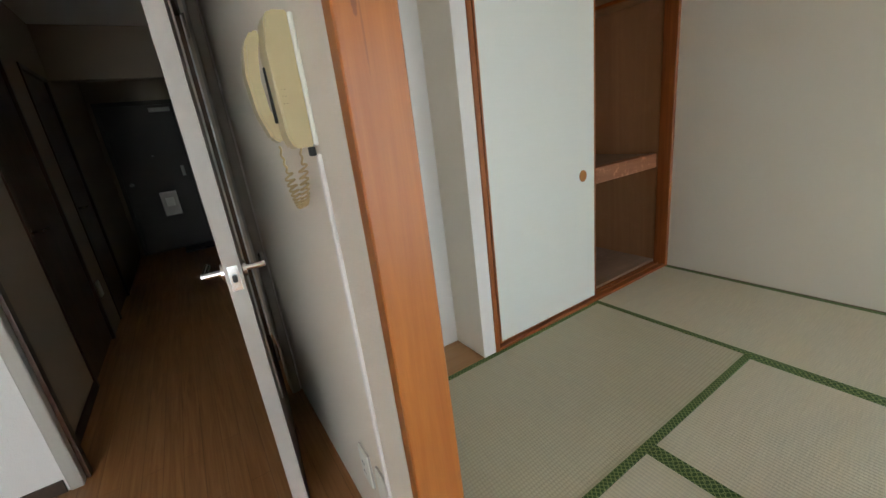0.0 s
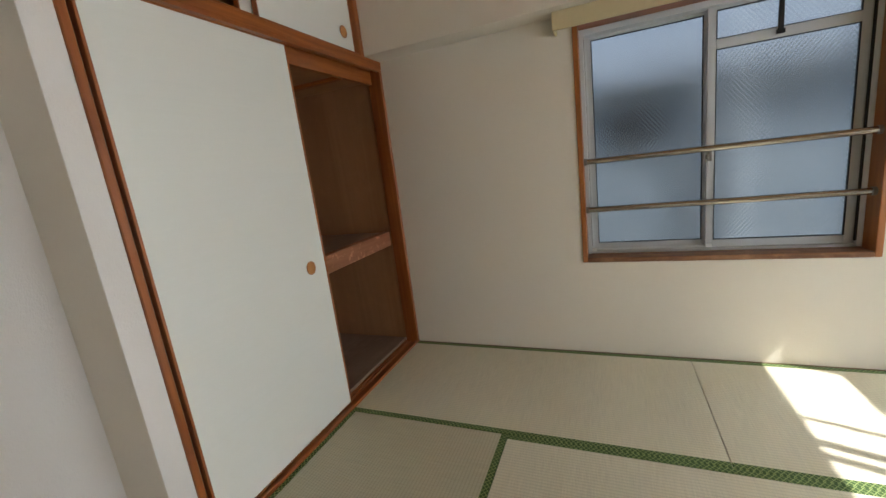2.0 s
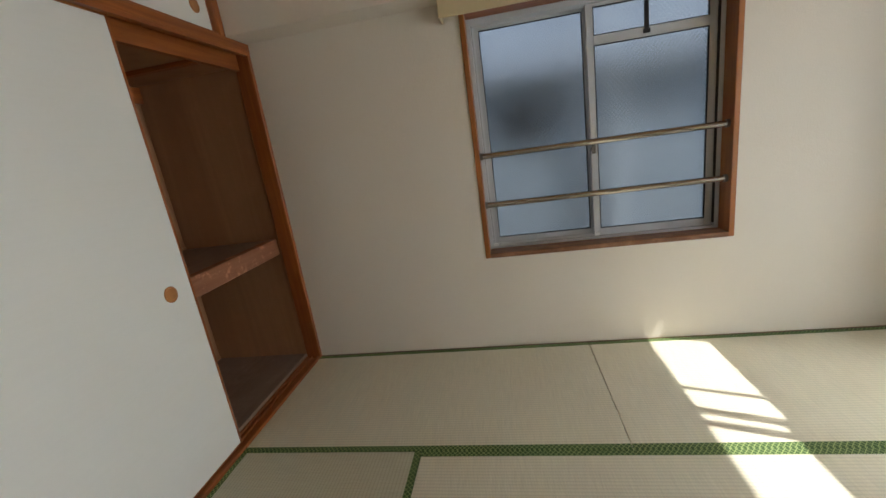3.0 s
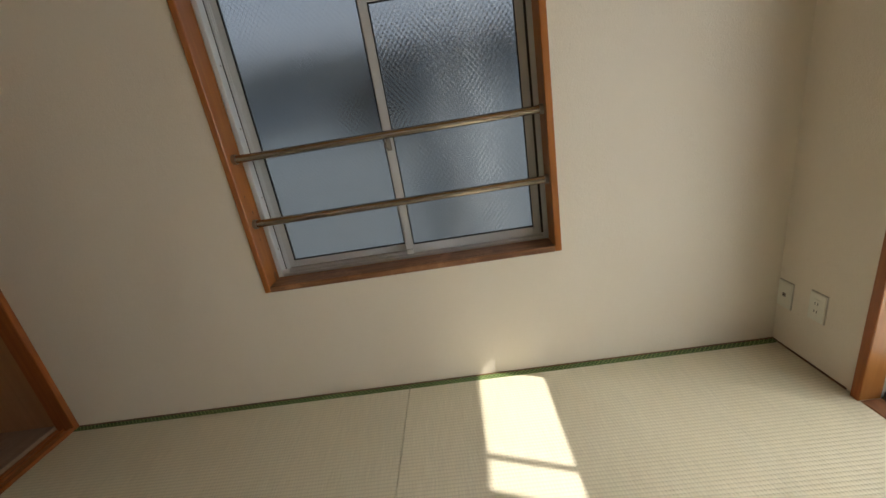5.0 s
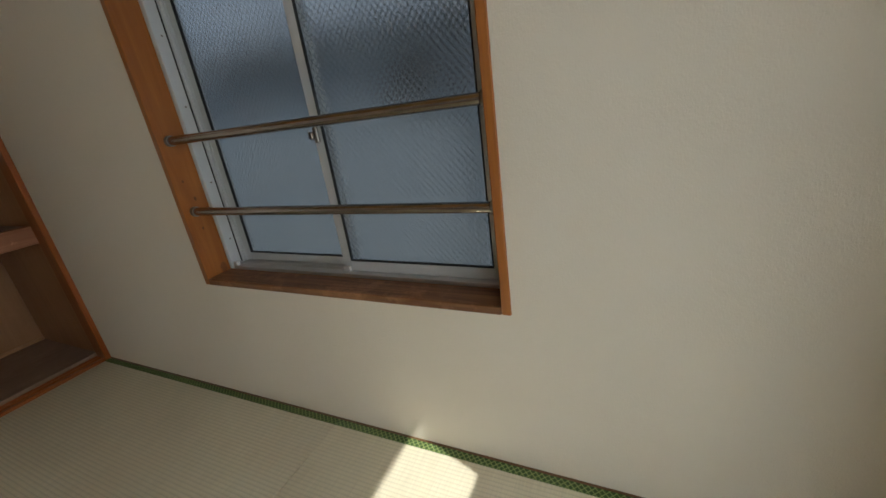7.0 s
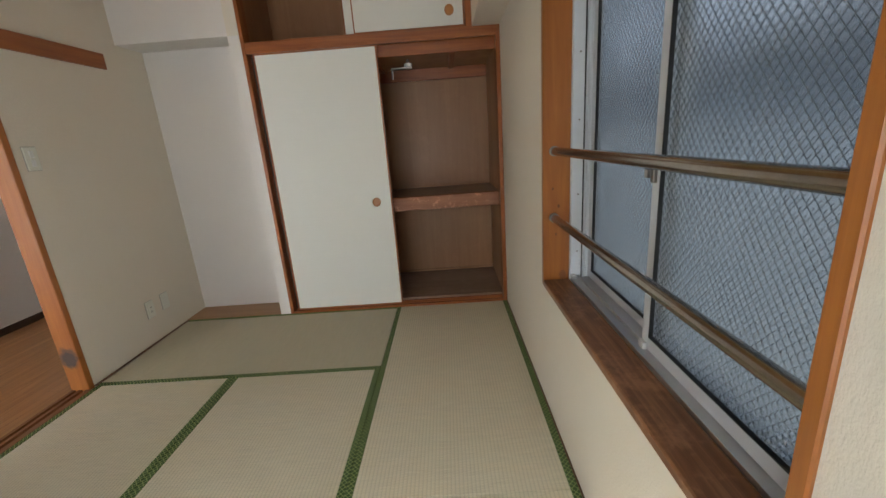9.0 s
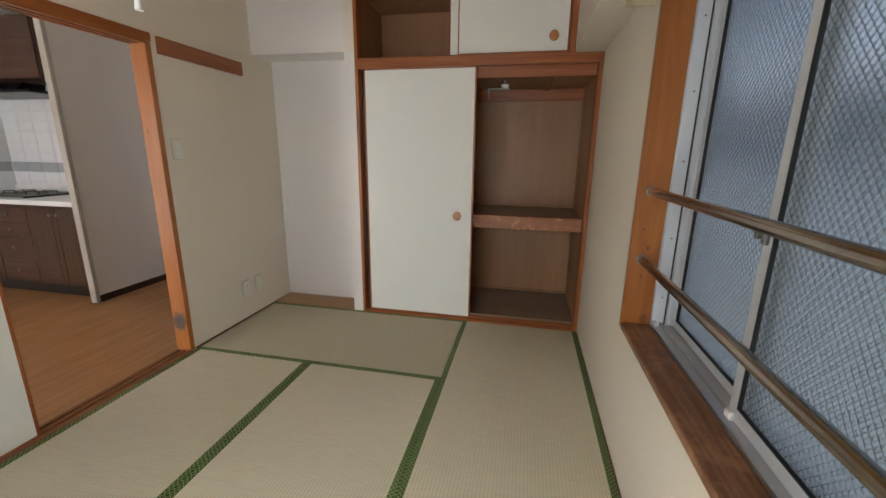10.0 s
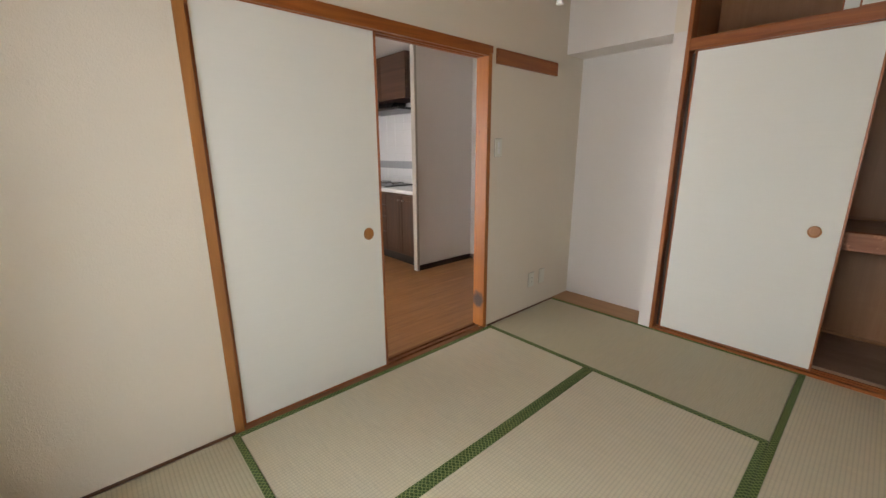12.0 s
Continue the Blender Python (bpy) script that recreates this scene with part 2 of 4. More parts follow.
ORANGE, ORANGE_D = (0.43, 0.133, 0.026), (0.235, 0.057, 0.010)
M = dict(
    wall=wallpaper("cream wallpaper", (0.785, 0.715, 0.61)),
    wall_white=wallpaper("white wallpaper", (0.80, 0.755, 0.72)),
    # Hall paper darker than its own beige: the hall's dimness is in the colour.
    wall_hall=wallpaper("beige wallpaper darkened for the dim hall", (0.32, 0.25, 0.185)),
    wood_x=wood("varnished wood x", ORANGE, ORANGE_D, "x", coat=0.3),
    wood_y=wood("varnished wood y", ORANGE, ORANGE_D, "y", coat=0.3),
    wood_z=wood("varnished wood z", ORANGE, ORANGE_D, "z", coat=0.3),
    pine_z=wood("pale pine z", (0.51, 0.225, 0.065), (0.35, 0.13, 0.03), "z", 0.4, 5, coat=0.15, stains=[((-0.642, -0.02, 0.365), (0.03, 0.007, 0.011), 60, (0.07, 0.025, 0.012)), ((-0.642, -0.045, 0.44), (0.03, 0.006, 0.008), 60, (0.1, 0.035, 0.015)), ((-0.642, 0.0, 0.05), (0.03, 0.02, 0.03), 40, (0.16, 0.06, 0.025))]),
    lining_z=wood("knotty window lining z", (0.47, 0.17, 0.034), (0.29, 0.085, 0.014), "z", 0.38, 6, coat=0.2, stains=[((-0.642, -0.02, 0.365), (0.03, 0.008, 0.012), 60, (0.07, 0.025, 0.012)), ((-0.642, -0.045, 0.44), (0.03, 0.006, 0.008), 60, (0.1, 0.035, 0.015)), ((-0.642, 0.0, 0.05), (0.03, 0.02, 0.03), 40, (0.16, 0.06, 0.025)), ((-0.642, -0.03, 0.24), (0.03, 0.006, 0.01), 60, (0.09, 0.03, 0.013))]),
    jamb=wood("scuffed pine z", (0.51, 0.185, 0.036), (0.33, 0.095, 0.015), "z", 0.4, 5, coat=0.2, stains=[((0.922, -0.005, 0.205), (0.08, 0.06, 0.075), 22, (0.05, 0.05, 0.055)), ((0.922, 0.0, 0.20), (0.08, 0.045, 0.05), 40, (0.04, 0.04, 0.045)), ((0.925, -0.02, 1.42), (0.03, 0.005, 0.02), 60, (0.16, 0.05, 0.018)), ((0.925, -0.012, 1.38), (0.03, 0.002, 0.06), 90, (0.24, 0.08, 0.02))]),
    sill_x=wood("weathered sill x", (0.36, 0.17, 0.075), (0.12, 0.045, 0.018), "x", 0.5, 14, worn=0.25),
    strip=wood("brown edge strip", (0.20, 0.09, 0.04), (0.10, 0.042, 0.018), "x", 0.5, 6),
    sill_y=wood("worn door sill", (0.32, 0.14, 0.06), (0.15, 0.058, 0.024), "y", 0.5, 10, worn=0.2),
    track_wood=wood("dull threshold wood", (0.30, 0.115, 0.038), (0.16, 0.055, 0.017), "x", 0.5, 9),
    ply=wood("brown plywood", (0.43, 0.225, 0.105), (0.31, 0.145, 0.062), "z", 0.45, 1.6, worn=0.05),
    ply_floor=wood("grey brown plywood", (0.33, 0.225, 0.165), (0.22, 0.14, 0.10), "y", 0.45, 3, worn=0.12),
    shelf_edge=wood("split shelf edge", (0.44, 0.19, 0.095), (0.26, 0.095, 0.042), "y", 0.55, 8, worn=0.8),
    ceil_wood=wood("ceiling board", (0.62, 0.40, 0.17), (0.46, 0.26, 0.095), "x", 0.5, 5),
    board=wood("tan varnished board", (0.46, 0.25, 0.10), (0.34, 0.165, 0.058), "y", 0.4, 4, coat=0.1),
    cabinet=wood("dark cabinet wood", (0.11, 0.05, 0.027), (0.045, 0.018, 0.009), "y", 0.4, 6),
    cabinet_z=wood("dark door wood", (0.10, 0.05, 0.027), (0.04, 0.018, 0.009), "z", 0.4, 6),
    paper=fusuma_paper("sliding door paper", "x"),
    tatami_x=tatami("tatami rush x", (0.65, 0.605, 0.485), "x"),
    # Darker and greener than the x rush: angle-dependent sheen put into the colour.
    tatami_y=tatami("tatami rush y toned for sheen", (0.53, 0.495, 0.375), "y"),
    brocade=brocade("green border cloth"),
    floor=plank_floor("wood print floor"),
    alu=brushed("pale aluminium z", (0.80, 0.81, 0.82), 0.38, "z"),
    alu_x=brushed("pale aluminium x", (0.72, 0.73, 0.74), 0.4, "x"),
    alu_white=paint("white coated aluminium", (0.66, 0.68, 0.70), 0.4),
    alu_sash=paint("silver aluminium sash", (0.56, 0.57, 0.58), 0.36, worn=0.04),
    bronze=brushed("grey bronze aluminium", (0.30, 0.275, 0.25), 0.42, "z"),
    steel=brushed("stainless tube", (0.47, 0.42, 0.37), 0.2, "x"),
    chrome=brushed("chrome", (0.82, 0.82, 0.81), 0.14, "z"),
    rubber=paint("black gasket", (0.02, 0.02, 0.02), 0.6),
    black=paint("black enamel", (0.022, 0.02, 0.02), 0.3),
    wire=paint("wire in glass", (0.16, 0.175, 0.185), 0.5),
    glass=pattern_glass("figured glass", (0.81, 0.86, 0.885), 0.2),
    milk=milk_glass("bright figured glass"),
    cream=paint("aged cream plastic", (0.57, 0.48, 0.275), 0.38, worn=0.06),
    cord=paint("brown yellow cord plastic", (0.50, 0.38, 0.19), 0.45, worn=0.05),
    plate=paint("ivory plastic", (0.775, 0.765, 0.675), 0.35, worn=0.04),
    white=paint("white plastic", (0.80, 0.80, 0.78), 0.35, worn=0.04),
    pelmet=paint("cream curtain box", (0.66, 0.55, 0.33), 0.5, worn=0.06),
    worktop=paint("white worktop", (0.80, 0.80, 0.79), 0.3, worn=0.03),
    tile=paint("white glazed tile", (0.80, 0.80, 0.81), 0.18, worn=0.03),
    tile_grey=paint("grey glazed tile", (0.40, 0.41, 0.44), 0.2, worn=0.05),
    grout=paint("grout", (0.77, 0.77, 0.77), 0.8),
    base_dark=wood("dark skirting", (0.09, 0.055, 0.035), (0.04, 0.022, 0.014), "x", 0.5, 5),
    casing=paint("greige painted casing", (0.50, 0.46, 0.40), 0.5),
    door_edge=paint("pale door edge", (0.47, 0.43, 0.39), 0.5),
    steel_door=paint("dark steel door", (0.085, 0.072, 0.06), 0.5),
    concrete=paint("concrete", (0.42, 0.42, 0.41), 0.85, grain=25, worn=0.15),
    render=paint("pale facade render", (0.27, 0.305, 0.345), 0.85, grain=60, worn=0.08),
    ledge=paint("weathered concrete ledge", (0.44, 0.48, 0.54), 0.85, grain=25, worn=0.12),
    slate=paint("dark roof metal", (0.09, 0.10, 0.11), 0.6),
    soil=paint("yard gravel", (0.22, 0.21, 0.19), 0.9, grain=15, worn=0.2),
)
gl = Nodes("clear glass")
gl.b.inputs["Transmission Weight"].default_value = 1.0
M["clear"] = gl.done((0.97, 0.98, 0.98), 0.02)


# ---- building helpers ----
BASE = {}


def box(bm, a, b, bevel=0.0, segments=1):
    """A box between two corners, with its edges rounded if bevel is given."""
    lo, hi = [min(p, q) for p, q in zip(a, b)], [max(p, q) for p, q in zip(a, b)]
    vs = [bm.verts.new((x, y, z)) for x in (lo[0], hi[0]) for y in (lo[1], hi[1]) for z in (lo[2], hi[2])]
    fs = [bm.faces.new([vs[i] for i in f]) for f in ((0, 1, 3, 2), (4, 6, 7, 5), (0, 4, 5, 1), (2, 3, 7, 6), (0, 2, 6, 4), (1, 5, 7, 3))]
    if bevel:
        edges = list({e for f in fs for e in f.edges})
        bmesh.ops.bevel(bm, geom=edges, offset=bevel, segments=segments, profile=0.5, affect="EDGES")
    return bm


def boxes(*pairs, bevel=0.0, segments=1):
    bm = bmesh.new()
    for a, b in pairs:
        box(bm, a, b, bevel, segments)
    return bm


def rod(bm, p, q, r, r2=None, sides=16):
    p, q = Vector(p), Vector(q)
    m = Matrix.Translation((p + q) / 2) @ (q - p).to_track_quat("Z", "Y").to_matrix().to_4x4()
    bmesh.ops.create_cone(bm, cap_ends=True, segments=sides, radius1=r, radius2=r if r2 is None else r2, depth=(q - p).length, matrix=m)
    return bm


def rods(*items, sides=16):
    bm = bmesh.new()
    for p, q, r in items:
        rod(bm, p, q, r, None, sides)
    return bm


def hose(points, r, sides=8):
    """A round tube through the points."""
    bm, rings = bmesh.new(), []
    pts = [Vector(p) for p in points]
    for i, p in enumerate(pts):
        d = (pts[min(i + 1, len(pts) - 1)] - pts[max(i - 1, 0)]).normalized()
        side = d.cross(Vector((0.3, 1, 0.2))).normalized()
        up = d.cross(side)
        rings.append([bm.verts.new(p + r * (math.cos(a) * side + math.sin(a) * up)) for a in (2 * math.pi * k / sides for k in range(sides))])
    for a, b in zip(rings, rings[1:]):
        for k in range(sides):
            bm.faces.new((a[k], a[(k + 1) % sides], b[(k + 1) % sides], b[k]))
    bm.faces.new(rings[0])
    bm.faces.new(rings[-1])
    return bm


def extrude(outline, axis, lo, hi):
    """A solid from a closed outline in the plane across axis."""
    bm = bmesh.new()
    k = "xyz".index(axis)

    def place(u, v, w):
        p = [u, v]
        p.insert(k, w)
        return bm.verts.new(p)

    a = [place(u, v, lo) for u, v in outline]
    b = [place(u, v, hi) for u, v in outline]
    bm.faces.new(a)
    bm.faces.new(b)
    for i in range(len(a)):
        j = (i + 1) % len(a)
        bm.faces.new((a[i], a[j], b[j], b[i]))
    return bm


def mesh_of(name, bm, material, base=(0, 0, 0), smooth=False):
    bmesh.ops.translate(bm, vec=-Vector(base), verts=bm.verts)
    bmesh.ops.recalc_face_normals(bm, faces=bm.faces)
    me = bpy.data.meshes.new(name)
    bm.to_mesh(me)
    bm.free()
    me.materials.append(M[material])
    if smooth:
        for p in me.polygons:
            p.use_smooth = True
        me.set_sharp_from_angle(angle=radians(40))
    return me


def thing(name, base, label, category, group="", kind=""):
    ob = new(name)
    ob.location = base
    BASE[ob.name] = tuple(base)
    ob.empty_display_size = 0.1
    return tagged(ob, label, category, group, kind)


def part(name, bm, material, parent, label="", smooth=False):
    base = BASE[parent.name]
    ob = new(name, mesh_of(name, bm, material, base, smooth))
    ob.parent = parent
    BASE[ob.name] = base
    return tagged(ob, label)


def whole(name, bm, material, label, category, base=(0, 0, 0), kind="", group="", smooth=False):
    """A thing of one mesh."""
    ob = new(name, mesh_of(name, bm, material, base, smooth))
    ob.location = base
    BASE[ob.name] = tuple(base)
    return tagged(ob, label, category, group, kind)


def setting(name, bm, material, label, category):
    return whole(name, bm, material, label, category, kind="structure")


def wall_with_holes(axis, lo, hi, u0, u1, z0, z1, holes):
    """A wall slab across axis ('x' or 'y') from lo to hi, with rectangular holes (u0, u1, z0, z1) sorted along u."""
    bm = bmesh.new()

    def slab(a, b, c, d):
        if b - a > 1e-4 and d - c > 1e-4:
            box(bm, (lo, a, c) if axis == "x" else (a, lo, c), (hi, b, d) if axis == "x" else (b, hi, d))

    at = u0
    for a, b, c, d in holes:
        slab(at, a, z0, z1)
        slab(a, b, z0, c)
        slab(a, b, d, z1)
        at = b
    slab(at, u1, z0, z1)
    return bm

# ---- large structure ----
H = 2.47          # ceiling of the tatami room
HK = 2.45         # ceiling of kitchen and hall
NORTH = 2.641     # window wall
SOUTH0, SOUTH1 = -0.05, 0.050   # wall with the sliding doors
EAST = 3.495       # balcony wall

setting("wall_north", wall_with_holes("y", NORTH, NORTH + 0.235, -0.85, EAST + 0.19, -0.1, 2.6, [(1.210, 2.541, 0.595, 1.93)]), "wall", "cream textured wallpaper wall with a window opening", "wall")
setting("wall_south", wall_with_holes("y", SOUTH0, SOUTH1, -5.2, EAST, -0.06, 2.6, [(0.885, 2.655, -0.06, 1.951)]), "wall", "cream wallpaper wall with a wide sliding door opening", "wall")
setting("wall_east", wall_with_holes("x", EAST, EAST + 0.19, -3.11, NORTH, -0.1, 2.6, [(-2.7, -0.75, -0.1, 1.97), (0.56, 2.245, -0.1, 1.965)]), "wall", "cream wallpaper wall with balcony door openings", "wall")
bm = boxes(((-0.35, SOUTH1, -0.06), (-0.25, 0.822, 2.6)), ((-0.25, SOUTH1, 2.03), (0.0, 0.822, 2.6)))
setting("wall_alcove", bm, "wall_white", "white wallpaper recess with a lintel above it", "wall")
# Cream sides, white front sheet: the pillar's shaded and lit faces put into colour.
setting("pillar", boxes(((-0.35, 0.822, -0.06), (0.0, 0.904, 2.6))), "wall", "papered pillar beside the closet, shaded sides coloured cream", "pillar")
setting("pillar_front", boxes(((0.0, 0.822, 0.0), (0.004, 0.904, 2.03)), bevel=0.001), "wall_white", "thin white sheet for the lit front of the pillar", "pillar")
setting("alcove_floor", boxes(((-0.25, SOUTH1, -0.05), (0.0, 0.822, 0.006)), bevel=0.002), "board", "tan varnished board floor of the recess", "floor")
setting("subfloor", boxes(((-0.85, SOUTH0, -0.12), (EAST, NORTH, -0.062))), "ply_floor", "plain boards below the mats", "floor")
setting("beam", boxes(((0.0, 2.458, 1.972), (EAST, NORTH, H)), bevel=0.003), "wall", "cream papered beam above the window", "beam")

# ceiling boards with open joints, and their cornice
bm = bmesh.new()
y = SOUTH1
while y < NORTH - 0.01:
    y1 = min(y + 0.43, NORTH)
    box(bm, (0.0, y + 0.002, H), (EAST, y1 - 0.002, H + 0.02), 0.003)
    y = y1
box(bm, (-0.85, SOUTH1, H + 0.02), (EAST, NORTH, H + 0.13))
setting("ceiling", bm, "ceil_wood", "pale wood grained board ceiling", "ceiling")
setting("cornice", boxes(((0.0, SOUTH1, H - 0.036), (EAST, SOUTH1 + 0.03, H)), ((0.0, SOUTH1 + 0.03, H - 0.036), (0.03, 2.458, H)), ((EAST - 0.03, SOUTH1 + 0.03, H - 0.036), (EAST, 2.458, H)), ((0.03, 2.428, H - 0.036), (EAST - 0.03, 2.458, H)), bevel=0.003), "wood_x", "brown varnished cornice round the ceiling", "trim")

# kitchen and hall shell
setting("floor_kitchen", boxes(((-5.3, -3.11, -0.08), (EAST, SOUTH0, -0.01))), "floor", "brown wood strip floor with a soft sheen", "floor")
setting("ceiling_kitchen", boxes(((-5.3, -3.11, HK), (EAST, SOUTH0, HK + 0.15))), "wall_white", "white papered kitchen ceiling", "ceiling")
setting("wall_kitchen_west", boxes(((-0.40, -3.11, -0.06), (-0.28, -1.495, 2.6))), "grout", "tiled wall behind the worktop", "wall")
setting("wall_kitchen_south", boxes(((-5.3, -3.21, -0.06), (EAST + 0.15, -3.11, 2.6))), "wall_white", "white wallpaper wall at the end of the kitchen", "wall")
setting("partition", boxes(((-0.47, -1.495, -0.06), (0.34, -1.44, HK))), "wall_white", "white wallpaper partition beside the kitchen", "wall")
setting("partition_post", boxes(((0.34, -1.497, -0.01), (0.375, -1.433, HK)), bevel=0.004), "casing", "greige painted end post of the partition", "trim")
setting("partition_skirting", boxes(((-0.462, -1.44, -0.01), (0.34, -1.431, 0.05)), bevel=0.002), "base_dark", "dark brown skirting board", "skirting")
bm = wall_with_holes("x", -0.57, -0.47, -1.44, SOUTH0, -0.06, HK, [(-0.965, -0.09, -0.06, 2.0)])
setting("wall_hall_door", bm, "wall_white", "white wallpaper wall with the hall doorway", "wall")
setting("hall_skirting", boxes(((-0.47, -1.431, -0.01), (-0.461, -1.01, 0.05)), bevel=0.002), "base_dark", "dark brown skirting board", "skirting")
setting("door_casing", boxes(((-0.585, -1.0, -0.01), (-0.455, -0.955, 2.045)), ((-0.585, -0.10, -0.01), (-0.455, -0.06, 2.045)), ((-0.585, -0.955, 2.0), (-0.455, -0.10, 2.045)), bevel=0.004), "casing", "greige painted casing of the hall doorway", "trim")
setting("door_stop", boxes(((-0.54, -0.955, -0.01), (-0.50, -0.94, 2.0))), "cabinet_z", "dark door stop strip", "trim")
# Hall walls and lintel take the paper colour that carries the dimness.
setting("wall_hall", wall_with_holes("y", -1.14, -1.03, -5.2, -0.57, -0.06, HK, [(-3.35, -2.6, -0.06, 2.0), (-2.2, -1.36, -0.06, 2.0)]), "wall_hall", "wallpaper wall of the hall, dimness put into its beige", "wall")
setting("wall_entrance", wall_with_holes("x", -5.32, -5.2, -1.14, SOUTH0, -0.06, HK, [(-0.98, -0.12, -0.06, 1.98)]), "wall_hall", "wall round the entrance door, dimness put into its colour", "wall")
setting("hall_lintel", boxes(((-3.6, -1.03, 2.0), (-3.48, SOUTH0, HK)), bevel=0.003), "wall_hall", "beige lintel across the hall, darkened in colour for dimness", "beam")
setting("hall_skirting", boxes(((-1.355, -1.03, -0.01), (-0.585, -1.02, 0.05)), bevel=0.002), "base_dark", "dark brown skirting board", "skirting")
setting("wall_hall_far", boxes(((-5.2, -1.3, -0.06), (-0.57, -1.2, HK))), "wall_hall", "wall behind the hall doors, dimness put into its colour", "wall")

# threshold with two grooves, and the frame of the sliding doors
bm = boxes(((0.922, -0.052, -0.06), (2.613, 0.070, -0.012)), ((0.922, -0.052, -0.012), (2.613, -0.030, 0.002)), ((0.922, -0.010, -0.012), (2.613, 0.012, 0.002)), ((0.922, 0.034, -0.012), (2.613, 0.070, 0.002)))
setting("threshold", bm, "track_wood", "brown grooved sliding door threshold", "threshold")
bm = boxes(((0.885, -0.056, 1.911), (2.655, 0.058, 1.955)), ((0.922, -0.056, 1.894), (2.613, -0.030, 1.911)), ((0.922, -0.010, 1.894), (2.613, 0.008, 1.911)), ((0.922, 0.034, 1.894), (2.613, 0.058, 1.911)))
setting("door_head", bm, "wood_x", "brown varnished grooved head rail", "trim")
setting("door_jamb", boxes(((0.885, -0.055, -0.01), (0.922, 0.054, 1.911)), bevel=0.003), "jamb", "orange pine door jamb with a dark scuff", "trim")
setting("door_jamb", boxes(((2.613, -0.055, -0.01), (2.655, 0.056, 1.911)), bevel=0.003), "pine_z", "orange pine door jamb", "trim")
setting("wall_strip", boxes(((0.0, SOUTH1, 0.0), (0.885, 0.070, 0.003)), ((2.655, SOUTH1, 0.0), (EAST, 0.070, 0.003))), "strip", "thin dark brown strip between wall and mats", "trim")
setting("wall_strip", boxes(((EAST - 0.004, 2.275, 0.0), (EAST, NORTH, 0.006))), "strip", "thin dark brown strip between wall and mats", "trim")


# ---- tatami mats ----
def mat(x0, y0, x1, y1, along, label):
    """One mat: rush body, and a cloth border down each long side."""
    b = 0.031
    t = thing("tatami_mat", ((x0 + x1) / 2, (y0 + y1) / 2, -0.06), label, "tatami mat", "tatami mats on the floor")
    g = 0.0015
    part("body", boxes(((x0 + g, y0 + g, -0.06), (x1 - g, y1 - g, 0.0)), bevel=0.003, segments=2), "tatami_" + along, t)
    if along == "x":
        sides = (((x0 + g, y0 + g - 0.0008, -0.03), (x1 - g, y0 + b, 0.0024)), ((x0 + g, y1 - b, -0.03), (x1 - g, y1 - g + 0.0008, 0.0024)))
    else:
        sides = (((x0 + g - 0.0008, y0 + g, -0.03), (x0 + b, y1 - g, 0.0024)), ((x1 - b, y0 + g, -0.03), (x1 - g + 0.0008, y1 - g, 0.0024)))
    for s in sides:
        part("border", boxes(s, bevel=0.0012), "brocade", t, "dark green patterned cloth border")


Y0, Y1 = 0.071, NORTH - 0.007
setting("wall_strip", boxes(((0.0, NORTH - 0.007, -0.03), (EAST, NORTH, 0.004))), "strip", "thin dark brown strip between wall and mats", "trim")
mat(0.0, Y0, 0.888, 1.764, "y", "woven rush tatami mat beside the closet, sheen painted as a greener tone")
mat(0.888, Y0, 2.645, 0.893, "x", "pale woven rush tatami mat beside the sliding doors")
mat(0.888, 0.893, 2.645, 1.764, "x", "pale woven rush tatami mat in mid room")
mat(0.0, 1.764, 1.765, Y1, "x", "pale woven rush tatami mat below the window")
mat(1.765, 1.764, EAST, Y1, "x", "sunlit woven rush tatami mat below the window")
mat(2.645, Y0, EAST, 1.764, "y", "woven rush tatami mat beside the balcony door")


# ---- sliding paper doors ----
def finger_pull(at, axis, parent, label="round brown finger pull"):
    """A shallow wooden cup: an outer ring and a recessed disc, facing +axis."""
    d = Vector((1, 0, 0)) if axis == "x" else Vector((0, 1, 0))
    at = Vector(at)
    bm = bmesh.new()
    steps = ((0.031, 0.0), (0.031, 0.004), (0.026, 0.005), (0.023, 0.0015))
    u, v = Vector((0, 0, 1)), d.cross(Vector((0, 0, 1)))
    rings = [[bm.verts.new(at + d * h + r * (math.cos(a) * u * 1.1 + math.sin(a) * v)) for a in (2 * math.pi * k / 24 for k in range(24))] for r, h in steps]
    for a, b in zip(rings, rings[1:]):
        for k in range(24):
            bm.faces.new((a[k], a[(k + 1) % 24], b[(k + 1) % 24], b[k]))
    bm.faces.new(rings[-1])
    bm.faces.new(rings[0])
    return part("finger_pull", bm, "pine_z", parent, label, True)


